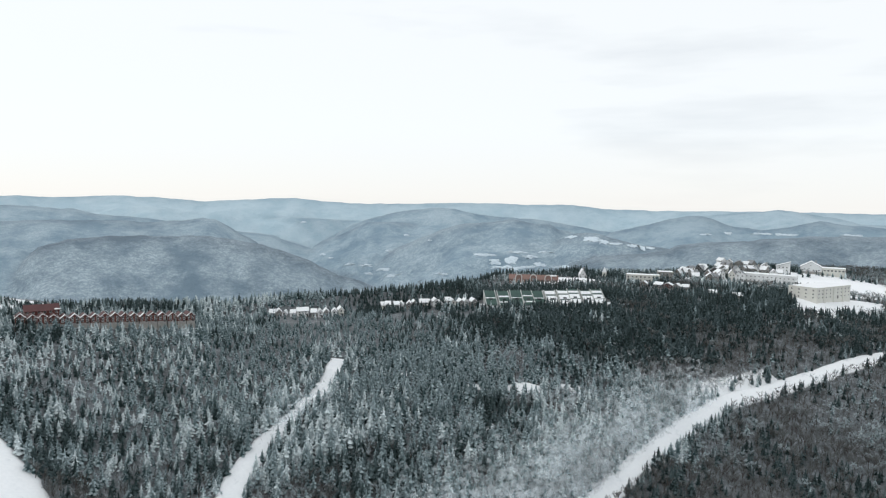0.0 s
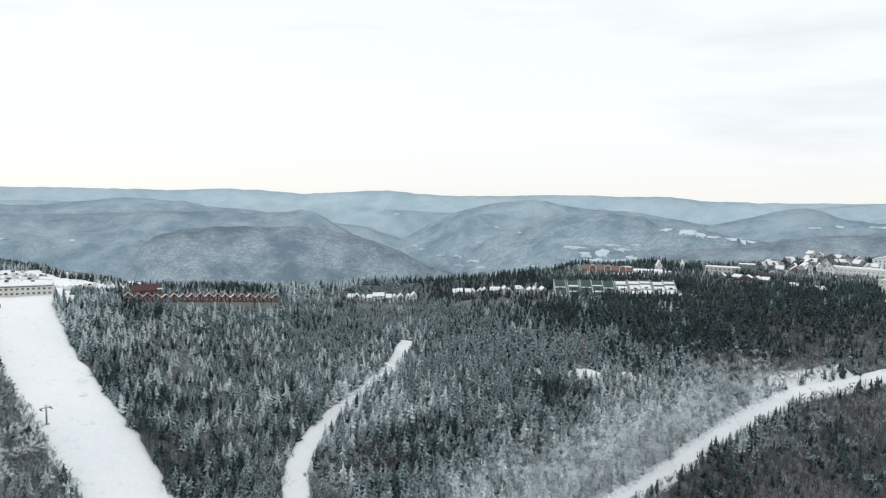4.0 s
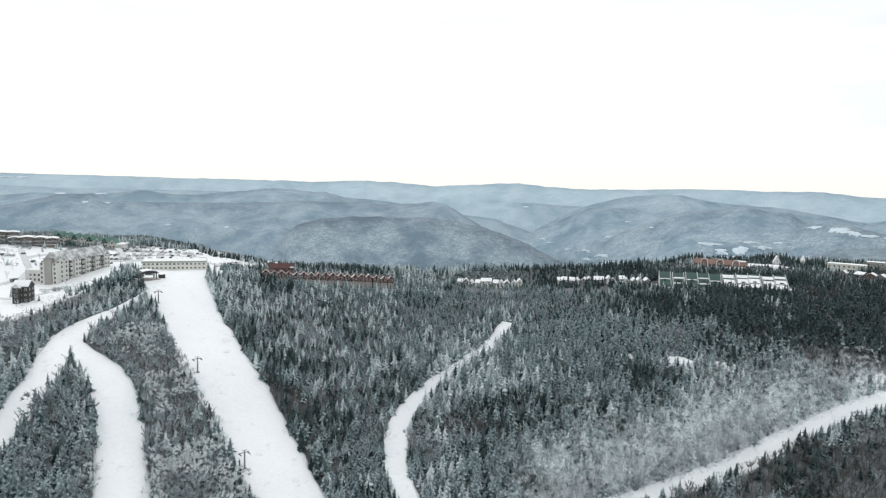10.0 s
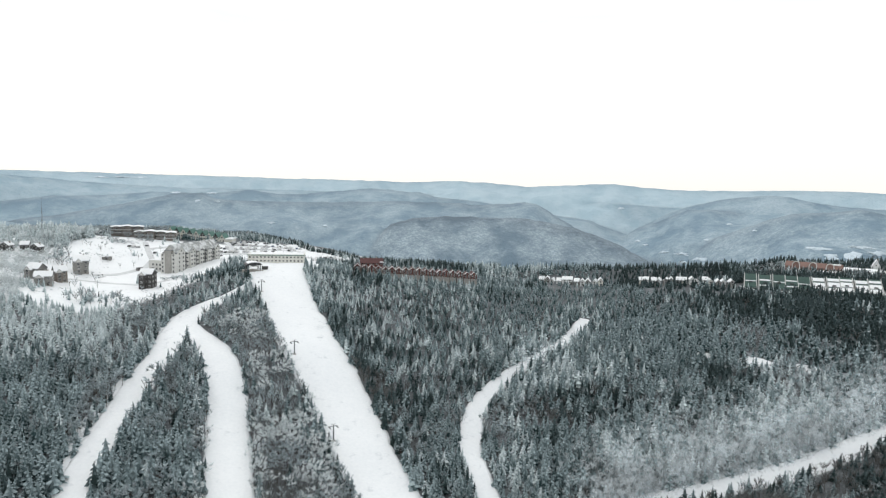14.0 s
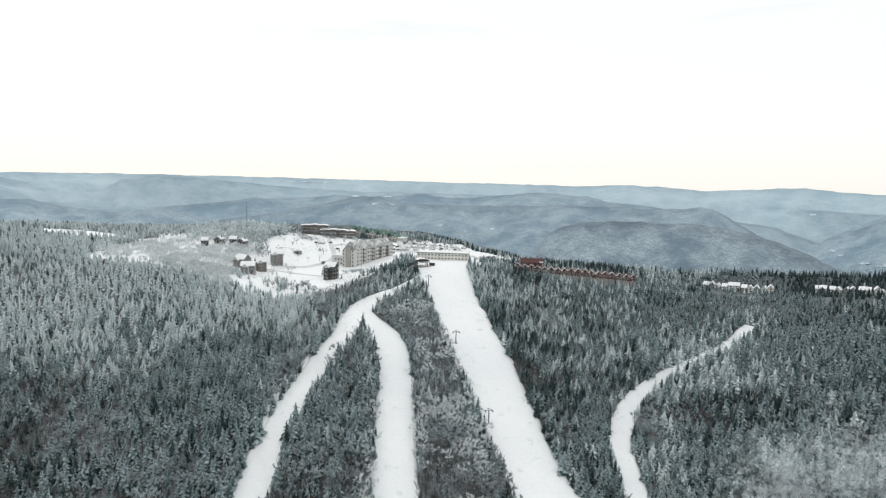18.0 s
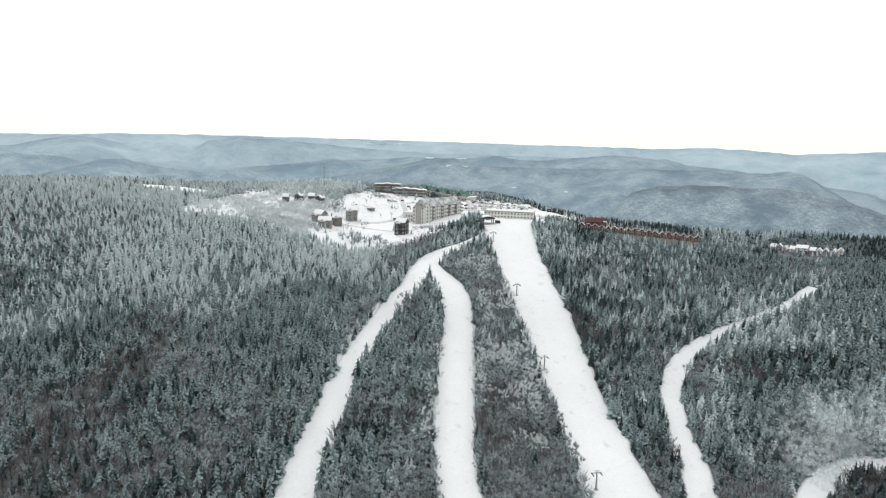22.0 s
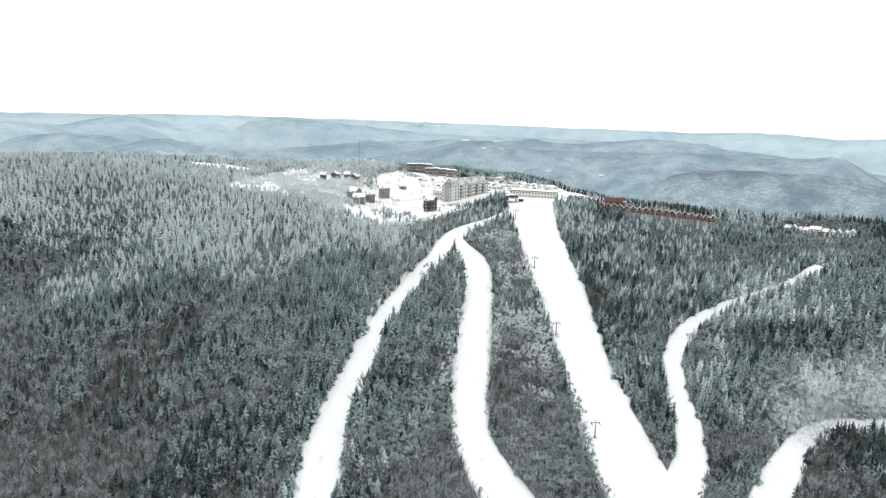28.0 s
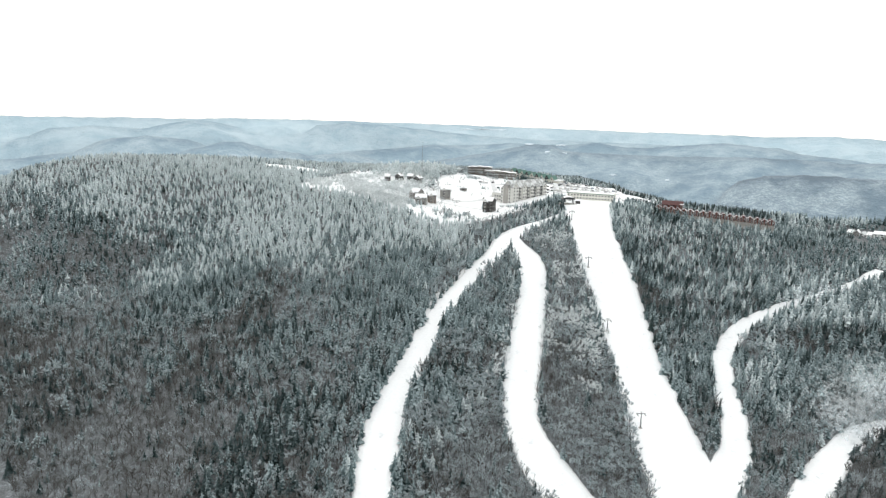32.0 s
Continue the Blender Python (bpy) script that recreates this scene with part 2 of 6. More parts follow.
BEIGE = plain("beige_cladding", (0.57, 0.565, 0.54), 0.8, 0.8, 0.14)
GREY_STONE = plain("grey_stone", (0.33, 0.32, 0.30), 0.85, 1.2, 0.25)
CREAM = plain("cream_plaster", (0.66, 0.65, 0.60), 0.8, 0.6, 0.12)
WEATHERED = plain("weathered_white_boards", (0.50, 0.51, 0.50), 0.8, 0.9, 0.25)
WHITE_WALL = plain("white_boards", (0.72, 0.73, 0.73), 0.75, 0.6, 0.12)
# dark grey that paints shade on the flat panels between the hotel's bays
RECESS_SHADE = plain("recess_shade_grey", (0.17, 0.17, 0.165), 0.7, 0.8, 0.2)
BROWN_WOOD = plain("brown_boards", (0.195, 0.17, 0.15), 0.8, 1.4, 0.3)
TIMBER = plain("weathered_timber", (0.24, 0.235, 0.225), 0.85, 1.4, 0.3)
DARK_WOOD = plain("dark_boards", (0.060, 0.058, 0.057), 0.8, 1.4, 0.3)
RED_WALL = plain("red_boards", (0.135, 0.055, 0.047), 0.75, 1.2, 0.25)
RED_ROOF = plain("dark_red_roof", (0.085, 0.034, 0.034), 0.6, 1.0, 0.25)
GREEN_ROOF = plain("green_metal_roof", (0.060, 0.165, 0.135), 0.5, 1.0, 0.3, 0.2)
CONDO_ROOF = plain("grey_green_metal_roof", (0.045, 0.088, 0.076), 0.5, 1.0, 0.3, 0.2)


def patchy_roof_build(nt, bsdf):
    """Grey shingles with snow lying in patches."""
    snow = math_node(nt, "ADD", range_node(nt, noise_node(nt, 0.28, 4, 0.65), 0.42, 0.60, 0.0, 0.75), range_node(nt, noise_node(nt, 2.2, 3, 0.7), 0.4, 0.65, 0.0, 0.25))
    nt.links.new(mix_node(nt, snow, (0.27, 0.28, 0.275), (0.74, 0.76, 0.77)), bsdf.inputs["Base Color"])


PALE_ROOF = material("snow_patched_shingles", patchy_roof_build, 0.85)
GREY_ROOF = plain("grey_shingles", (0.25, 0.26, 0.27), 0.8, 1.5, 0.3)
BRICK = plain("orange_brick", (0.225, 0.145, 0.125), 0.85, 1.2, 0.22)
TRIM = plain("pale_trim", (0.62, 0.62, 0.60), 0.6, 1.0, 0.1)
STEEL = plain("galvanised_steel", (0.20, 0.215, 0.22), 0.45, 2.0, 0.2, 0.7)
DARK_STEEL = plain("dark_steel", (0.06, 0.063, 0.066), 0.5, 2.0, 0.25, 0.5)
RUBBER = plain("rubber", (0.03, 0.03, 0.03), 0.9, 3.0, 0.2)


def glass_build(nt, bsdf):
    bsdf.inputs["Specular IOR Level"].default_value = 0.5
    tone = nt.nodes.new("ShaderNodeObjectInfo").outputs["Random"]
    nt.links.new(ramp_node(nt, tone, ((0.0, (0.022, 0.026, 0.030)), (1.0, (0.10, 0.11, 0.115)))), bsdf.inputs["Base Color"])


GLASS = material("window_glass", glass_build, 0.12)
CAR_PAINTS = [plain("car_paint", c, 0.35, 1.0, 0.08, 0.3) for c in ((0.05, 0.055, 0.06), (0.45, 0.46, 0.47), (0.16, 0.03, 0.03), (0.05, 0.08, 0.15), (0.7, 0.7, 0.7))]


# ---- the lie of the land ----
# heights every 100 m to the east from x = -400 and every 75 m ahead from y = 100
LAND = np.array((
    (-17, -18, -20, -24, -25, -22, -16, -12, -7, -1),
    (-6, -4, -3, -6, -12, -14, -11, -1, 13, 29),
    (5, 9, 14, 14, 5, -3, -2, 12, 34, 57),
    (20, 23, 33, 37, 23, 13, 17, 36, 56, 74),
    (56, 45, 54, 54, 48, 35, 44, 60, 72, 81),
    (86, 84, 83, 70, 70, 60, 63, 71, 78, 83),
    (96, 91, 86, 73, 81, 76, 68, 70, 75, 83),
    (98, 96, 90, 82, 81, 73, 68, 70, 75, 82),
    (98, 96, 93, 88, 85, 75, 66, 68, 75, 81),
), float)


KNOLLS = ((690, 445, 70, 45, 5.5), (585, 322, 55, 40, 6.5), (-12, 512, 45, 32, 6.0), (8, 401, 45, 28, 4.5), (-535, 470, 145, 135, 23), (-172, 640, 62, 60, 5.0), (58, 640, 34, 26, 3.5))   # x, y, reach each way, height


BANK = ((140, 580, 1), (180, 571, 5), (222, 560, 9), (262, 545, 11), (300, 533, 11), (340, 524, 10), (384, 528, 7), (430, 552, 1))   # a low wooded bank along the rim: x, y, height


def cubic(t):
    return np.stack([-.5 * t**3 + t**2 - .5 * t, 1.5 * t**3 - 2.5 * t**2 + 1, -1.5 * t**3 + 2 * t**2 + .5 * t, .5 * t**3 - .5 * t**2], -1)


def hash01(i, j, seed):
    v = np.sin(i * 127.1 + j * 311.7 + seed * 74.7) * 43758.5453
    return v - np.floor(v)


def value_noise(x, y, seed=0):
    i, j = np.floor(x), np.floor(y)
    u, v = x - i, y - j
    u, v = u * u * (3 - 2 * u), v * v * (3 - 2 * v)
    a, b, c, d = hash01(i, j, seed), hash01(i + 1, j, seed), hash01(i, j + 1, seed), hash01(i + 1, j + 1, seed)
    return (a * (1 - u) + b * u) * (1 - v) + (c * (1 - u) + d * u) * v - 0.5


def fractal(x, y, octaves=4, seed=0):
    return sum(value_noise(x * 2**k, y * 2**k, seed + k) * 0.55**k for k in range(octaves))


def near_land(x, y):
    """The mountain top, its slopes and the plateau with the village."""
    ny, nx = LAND.shape
    u, v = np.clip((x + 400) / 100, 0, nx - 1.001), np.clip((y - 100) / 75, 0, ny - 1.001)
    i, j = np.floor(u).astype(int), np.floor(v).astype(int)
    a, b = cubic(u - i), cubic(v - j)
    z = sum(a[..., p] * b[..., q] * LAND[np.clip(j + q - 1, 0, ny - 1), np.clip(i + p - 1, 0, nx - 1)] for p in range(4) for q in range(4))
    for bx, by, ra, rb, rise in KNOLLS:
        z = z + rise * np.exp(-((x - bx) / ra)**2 - ((y - by) / rb)**2)
    gap, rise = np.full(np.shape(x), 1e9), np.zeros(np.shape(x))
    for (ax, ay, ah), (bx, by, bh) in zip(BANK[:-1], BANK[1:]):
        t = np.clip(((x - ax) * (bx - ax) + (y - ay) * (by - ay)) / ((bx - ax)**2 + (by - ay)**2), 0, 1)
        d = np.hypot(x - ax - t * (bx - ax), y - ay - t * (by - ay))
        rise = np.where(d < gap, ah + t * (bh - ah), rise)
        gap = np.minimum(d, gap)
    z = z + rise * np.exp(-(gap / 13)**2)
    z = z + 1.6 * fractal(x / 45, y / 45, 3, 3)
    return z - 0.22 * np.clip(100 - y, 0, None) - 0.08 * np.clip(-400 - x, 0, None)


# where the mountain top breaks off: bearing (degrees, left positive) and distance
RIM = ((-180, 300), (-120, 500), (-95, 960), (-70, 980), (-64, 930), (-60, 860), (-56, 800), (-51, 760), (-44, 735), (-39, 715), (-35, 640), (-30, 616), (-23, 602), (-15, 597), (-8, 607), (-3, 670), (2, 810), (8, 800),
       (15, 745), (25, 730), (40, 700), (60, 660), (90, 600), (120, 400), (180, 300))
VALLEY = -215.0
# the ridge lines as they look from the mountain top, each as (bearing, angle above or below level)
ROUND_HILL = ((60, -9), (-4, -8), (-7, -6.2), (-8.8, -4.5), (-9.5, -3.75), (-11.2, -3.35), (-14.4, -3.14), (-17.5, -3.1), (-20.9, -3.2), (-22.6, -3.36), (-24.9, -3.75), (-26.7, -4.35), (-28.2, -4.85), (-29.5, -5.4), (-30.9, -6.1),
              (-32.7, -6.6), (-36, -8), (-80, -9))
LOW_RIDGE = ((-40, -9), (-46, -6), (-48.4, -5.04), (-51.5, -4.11), (-53.7, -3.94), (-55.8, -3.64), (-57.1, -3.37), (-57.9, -2.98), (-59.2, -2.76), (-61.2, -2.68), (-62.8, -2.53), (-63.9, -2.31), (-65.8, -2.15), (-69.4, -2.0), (-80, -2.1), (-130, -2.5))
CLEARED_HILL = ((-44, -9), (-47, -4.4), (-48.4, -3.22), (-49.3, -2.73), (-50.7, -2.28), (-51.8, -2.3), (-52.9, -2.63), (-54.7, -3.02), (-56.8, -3.26), (-58.1, -3.52), (-64, -5), (-130, -7))
WEST_FOOTHILL = ((80, -4.5), (50, -4.5), (38, -3.6), (34.8, -2.58), (32.6, -2.05), (31.3, -2.08), (29.5, -2.6), (26, -3.0), (23, -2.7), (20.5, -3.2), (14, -5), (-90, -9))
RIVER_HILL = ((0, -9), (-33, -6), (-35.6, -3.96), (-37.5, -3.1), (-39.2, -2.4), (-40.8, -1.83), (-42.5, -1.7), (-44, -1.5), (-45, -1.33), (-46.5, -1.6), (-48.2, -1.7), (-48.8, -2.05), (-50.4, -2.36), (-51.7, -2.67), (-53.9, -3.06), (-56.5, -3.41), (-60, -4.5), (-90, -6))
MIDDLE_RIDGE = ((80, -5), (31, -5), (18, -3.6), (15.1, -3.24), (13.4, -2.9), (11.6, -2.5), (9.8, -2.15), (8.7, -1.8), (6.8, -1.47), (5.5, -1.52), (4.6, -1.85), (3, -2.03), (-0.2, -2.02), (-5, -2.0), (-9.2, -1.85), (-14, -1.86), (-16.3, -1.96), (-18.5, -1.9),
                (-19.9, -1.75), (-20.6, -1.68), (-21.6, -1.86), (-22.7, -2.36), (-23.5, -2.95), (-24.4, -3.45), (-26, -4.6), (-30, -7), (-90, -9))
WEST_RIDGE = ((80, -3.5), (48, -3.6), (43.6, -3.03), (42.1, -2.25), (40.9, -1.93), (38.5, -1.67), (35.6, -1.91), (33.5, -2.54), (30, -3.2), (20, -5), (-90, -9))
SPUR = ((0, -9), (-28, -5), (-29.8, -3.45), (-31.5, -2.9), (-32.8, -2.15), (-33.5, -1.88), (-35, -1.86), (-36.6, -1.92), (-38.1, -2.02), (-40.4, -2.5), (-44, -3.5), (-90, -6))
EAST_HILLS = ((-48, -6), (-53.3, -2.28), (-54.6, -1.93), (-56.3, -1.52), (-57.6, -1.17), (-58.8, -0.87), (-59.9, -0.8), (-60.9, -0.99), (-61.7, -1.31), (-62.9, -1.62), (-64.5, -1.74), (-66.4, -1.42), (-67.5, -1.09), (-68.2, -0.9), (-68.9, -1.0), (-70, -1.21), (-80, -1.5), (-130, -2))
SECOND_RIDGE = ((60, -4), (28, -3), (18.7, -2.2), (15.9, -1.85), (12.5, -1.8), (9.2, -1.5), (4.6, -1.5), (2, -1.2), (-0.4, -1.49), (-2.5, -1.43), (-3.7, -1.3), (-5.4, -1.14), (-7.3, -0.88), (-9.3, -0.96), (-11, -1.15), (-12, -1.1), (-12.6, -1.3), (-13.4, -1.5), (-16, -1.64),
                (-20, -2.2), (-26, -3), (-35, -6), (-90, -7))
BROAD_RIDGE = ((0, -9), (-29, -4), (-32.3, -2.06), (-34.4, -1.36), (-36, -1.0), (-37.7, -0.72), (-39.3, -0.56), (-40.5, -0.62), (-42.7, -1.05), (-44.4, -1.24), (-47.9, -1.42), (-51.1, -1.9), (-55, -2.6), (-90, -4))
FAR_RIDGE = ((170, -1.5), (60, -3), (48.1, -2.3), (46.3, -1.8), (45.2, -1.25), (44.1, -1.15), (42.3, -0.98), (40, -1.09), (38.4, -1.08), (37.2, -0.75), (35.5, -0.45), (34.5, -0.32), (32.5, -0.65), (31, -1.02), (28.5, -1.1), (26.4, -1.15), (25.3, -0.5), (23, -0.2), (19.5, -0.3),
             (14, -0.8), (8, -1.1), (-10, -1.2), (-26, -1.5), (-40, -2), (-56, -2.2), (-58.5, -1.2), (-59.8, -0.85), (-61.8, -0.62), (-64.2, -0.39), (-65.7, -0.18), (-66.9, -0.32), (-68.4, -0.53), (-69.8, -0.74), (-70.9, -1.1), (-80, -1.3), (-170, -1.5))
SKYLINE = ((170, -0.3), (60, -0.5), (47.9, -0.46), (44.4, -0.44), (40.7, -0.33), (34.6, -0.24), (31.6, -0.12), (22, -0.05), (14, -0.1), (9, -0.15), (0, -0.2), (-11, -0.25), (-15, -0.08), (-17.2, -0.15), (-21, -0.4), (-25, -0.13), (-27.8, -0.02), (-31, -0.3), (-34, -0.38), (-43, -0.1),
           (-46.7, -0.2), (-50.6, -0.13), (-53, -0.41), (-57, -0.48), (-64.5, -0.35), (-80, -0.3), (-170, -0.3))
# drawn-in distance, steepness, painted haze tone and openness of the woods on each
# distances shortened so that all ridges stay within the camera's reach
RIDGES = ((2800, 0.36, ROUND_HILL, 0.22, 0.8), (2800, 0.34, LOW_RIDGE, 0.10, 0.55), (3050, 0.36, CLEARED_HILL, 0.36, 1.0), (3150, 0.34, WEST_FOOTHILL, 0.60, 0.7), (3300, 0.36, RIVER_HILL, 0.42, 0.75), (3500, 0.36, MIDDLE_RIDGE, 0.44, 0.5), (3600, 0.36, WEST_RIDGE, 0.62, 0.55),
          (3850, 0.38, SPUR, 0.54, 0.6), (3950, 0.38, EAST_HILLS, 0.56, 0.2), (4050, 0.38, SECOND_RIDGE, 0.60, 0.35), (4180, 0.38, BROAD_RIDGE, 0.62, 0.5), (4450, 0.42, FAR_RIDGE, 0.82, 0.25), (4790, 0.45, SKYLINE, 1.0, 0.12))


def land(x, y):
    """Height of the ground, and what it belongs to: 0 the mountain top, 1 the valley, 2 and up the ridges."""
    x, y = np.asarray(x, float), np.asarray(y, float)
    r, bearing = np.hypot(x, y), np.degrees(np.arctan2(-x, y))
    rim = np.interp(bearing, [a for a, _ in RIM], [b for _, b in RIM])
    rough = fractal(x / 420, y / 420, 5, 11)
    over = np.clip(r - rim, 0, None)
    layers = [near_land(x, y) - over * 0.42 * np.clip(over / 60, 0, 1) + rough * np.clip(over / 300, 0, 1) * 60,
              VALLEY + 50 * rough + 0 * x]
    crests = [0 * x, 0 * x]
    for k, (far, steep, line, _, _) in enumerate(RIDGES):
        b = np.array([a for a, _ in line][::-1], float)
        e = np.array([a for _, a in line][::-1], float)
        top = 150 + far * np.tan(np.radians(np.interp(bearing, b, e)))
        spur = 1 + 0.7 * fractal(x / 700, y / 700, 3, 20 + k)
        d = np.abs(r - far + 200 * fractal(x / 800, y / 800, 3, 40 + k))
        crests.append(np.exp(-(d / 110)**2))
        layers.append(top - steep * np.clip(spur, 0.5, 1.6) * d**2 / (d + 160) + rough * np.clip(d / 500, 0, 1) * 75 + 12 * fractal(bearing * 0.55 + r / 900, r / 800, 4, 80 + k) * np.clip(d / 250, 0, 1) + 5 * fractal(bearing * 1.3, k + 0 * r, 3, 60 + k))
    layers = np.stack(layers)
    top = layers.max(0)
    share = np.exp(np.clip((layers - top) / 5.0, -30, 0))
    share = share / share.sum(0)
    return top, layers.argmax(0), share, (np.stack(crests) * share).sum(0)


def ground_at(x, y):
    return float(near_land(np.array([float(x)]), np.array([float(y)]))[0])


def mesh_from(name, verts, faces, mats, index=None, smooth=False):
    """A mesh from arrays: faces all of one size."""
    verts, faces = np.asarray(verts, np.float32), np.asarray(faces, np.int32)
    me = bpy.data.meshes.new(name)
    me.vertices.add(len(verts))
    me.vertices.foreach_set("co", verts.ravel())
    me.loops.add(faces.size)
    me.loops.foreach_set("vertex_index", faces.ravel())
    me.polygons.add(len(faces))
    me.polygons.foreach_set("loop_start", np.arange(len(faces), dtype=np.int32) * faces.shape[1])
    for m in mats:
        me.materials.append(m)
    if index is not None:
        me.polygons.foreach_set("material_index", np.asarray(index, np.int32))
    me.polygons.foreach_set("use_smooth", np.full(len(faces), smooth))
    me.update(calc_edges=True)
    return me


def grid_faces(rows, cols, closed=False):
    i, j = np.meshgrid(np.arange(rows - 1), np.arange(cols if closed else cols - 1), indexing="ij")
    a, b = i * cols + j, i * cols + (j + 1) % cols
    return np.stack([a, b, b + cols, a + cols], -1).reshape(-1, 4)


def build_ground():
    bearings = np.concatenate([np.arange(-180, -86, 3.0), np.arange(-86, 66, 0.3), np.arange(66, 180, 3.0)])
    reach = np.concatenate([[2, 25, 50], np.arange(70, 920, 9.0), np.arange(930, 2200, 60.0), np.arange(2200, 4870, 26.0)])
    rr, bb = np.meshgrid(reach, np.radians(bearings), indexing="ij")
    x, y = -rr * np.sin(bb), rr * np.cos(bb)
    z, kind, share, crest = land(x, y)
    faces = grid_faces(len(reach), len(bearings), True)[:, ::-1]
    slot = (kind.ravel()[faces[:, 0]] > 0).astype(int)
    me = mesh_from("ground", np.stack([x, y, z], -1).reshape(-1, 3), faces, [FOREST_FLOOR, HAZED_WOODS], slot, True)
    # first attribute carries the haze tone painted on each ridge, second the open woods
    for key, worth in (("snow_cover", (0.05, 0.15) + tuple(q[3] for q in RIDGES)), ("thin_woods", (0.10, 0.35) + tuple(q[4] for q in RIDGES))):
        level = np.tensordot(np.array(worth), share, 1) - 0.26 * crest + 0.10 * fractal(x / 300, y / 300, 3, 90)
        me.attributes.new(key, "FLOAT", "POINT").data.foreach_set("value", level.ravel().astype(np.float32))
    lines = np.stack([np.degrees(bb) * 0.5 + rr / 900, rr / 260, 0 * rr], -1)
    me.attributes.new("fall_line", "FLOAT_VECTOR", "POINT").data.foreach_set("vector", lines.ravel().astype(np.float32))
    tagged(new("ground", me), "wooded mountain top, valley and far snowy ridges", "ground", kind="structure")


build_ground()


# ---- open snow: runs, tracks and fields ----
# each: points along the middle (x, y) and the half width there
RUNS = {}
RUNS["main"] = ((-2, 562, 22), (-1, 540, 19.5), (-1, 520, 19), (2, 500, 18.7), (6, 475, 16.4), (12, 450, 17.2), (16.5, 425, 17.6), (23.5, 400, 17.2), (32, 370, 15.8), (38, 340, 15.5), (44, 310, 13.6), (52, 280, 15), (56, 255, 15.1), (61, 233, 16), (68, 205, 17), (78, 165, 18), (88, 110, 18), (92, 40, 17), (90, -40, 17), (84, -130, 18))
RUNS["middle"] = ((-53, 446, 4), (-49, 432, 5), (-41, 418, 7.5), (-33, 404, 8.2), (-29, 390, 9), (-26, 376, 9.6), (-23, 350, 8.7), (-21, 320, 9.1), (-19, 290, 9.3), (-16, 260, 8.7), (-11, 235, 8.1), (-1, 218, 9.8), (7, 205, 10.3), (26, 184, 9), (45, 165, 9), (66, 146, 9))
RUNS["west"] = ((-17, 495, 1.4), (-24, 486.5, 1.8), (-32.5, 475, 2.8), (-43, 463, 4.8), (-51, 450, 7.2), (-55, 435, 7.5), (-58, 410, 7.5), (-63, 390, 6.5), (-69, 360, 6), (-73, 335, 6), (-76, 310, 6), (-77, 280, 7.5), (-79, 250, 7.2), (-76, 220, 8.6), (-73, 200, 9), (-68, 180, 8), (-58, 150, 8), (-44, 100, 8), (-36, 40, 8), (-34, -40, 8), (-38, -130, 8))
RUNS["east"] = ((206, 446, 4.2), (200, 440, 4.6), (190, 429, 3.8), (173, 417, 4.2), (157, 408.5, 3.7), (142, 402, 3.3), (128, 393, 3.8), (114, 382, 4.5), (101, 362, 5.3), (92, 336, 5), (91, 306, 5.4), (93, 276, 6), (90, 252, 6.6), (84, 232, 8.2), (74, 215, 10))
RUNS["far"] = ((94, 170, 7.5), (104, 195, 7.5), (117, 226, 7.3), (129, 250, 6.8), (141, 270, 5.6), (152, 283, 5.2), (169, 292, 5.4), (190, 292, 5), (222, 293, 4.6), (256, 291, 5.4), (290, 294, 5), (326, 294.5, 5.4), (366, 291, 5), (417, 275, 4.4), (482, 254, 4.4), (520, 241, 5), (560, 225, 6))
FIELDS = {   # centre x, y, half sizes, turn
    "village": (-117, 518, 54, 58, 0), "village_upper": (-100, 622, 60, 84, 10), "car_park": (20, 640, 64, 58, -14), "lift_top": (4, 556, 30, 28, 0), "terrace": (-66, 560, 26, 34, 30),
    "rime_grove": (-200, 556, 66, 84, 20), "meadow": (-240, 508, 22, 19, 18), "meadow_upper": (-318, 592, 34, 13, 4),
}
FIELDS.update({
    "clearing": (278, 365, 10, 4.5, -35), "clearing_small": (256, 380, 7, 2.6, -40),
    "clearing_low": (302, 351, 6, 3.5, -25), "clearing_lane": (230, 411, 4, 3, -25), "junction": (-54, 436, 8, 14, 14), "east_lawn": (585, 306, 60, 17, -10), "east_lawn_upper": (700, 352, 70, 40, -20),
    "town": (600, 405, 44, 16, -70), "town_upper": (735, 385, 46, 26, -60), "condo_yard": (390, 440, 50, 9, -36), "brick_yard": (470, 500, 34, 14, -45),
})


def resample(points, step):
    p = np.array(points, float)
    t = np.concatenate([[0], np.cumsum(np.hypot(*np.diff(p[:, :2], axis=0).T))])
    s = np.arange(0, t[-1], step)
    out = np.stack([np.interp(s, t, p[:, k]) for k in range(p.shape[1])], -1)
    for _ in range(3):
        out[1:-1] = (out[:-2] + 2 * out[1:-1] + out[2:]) / 4
    return out


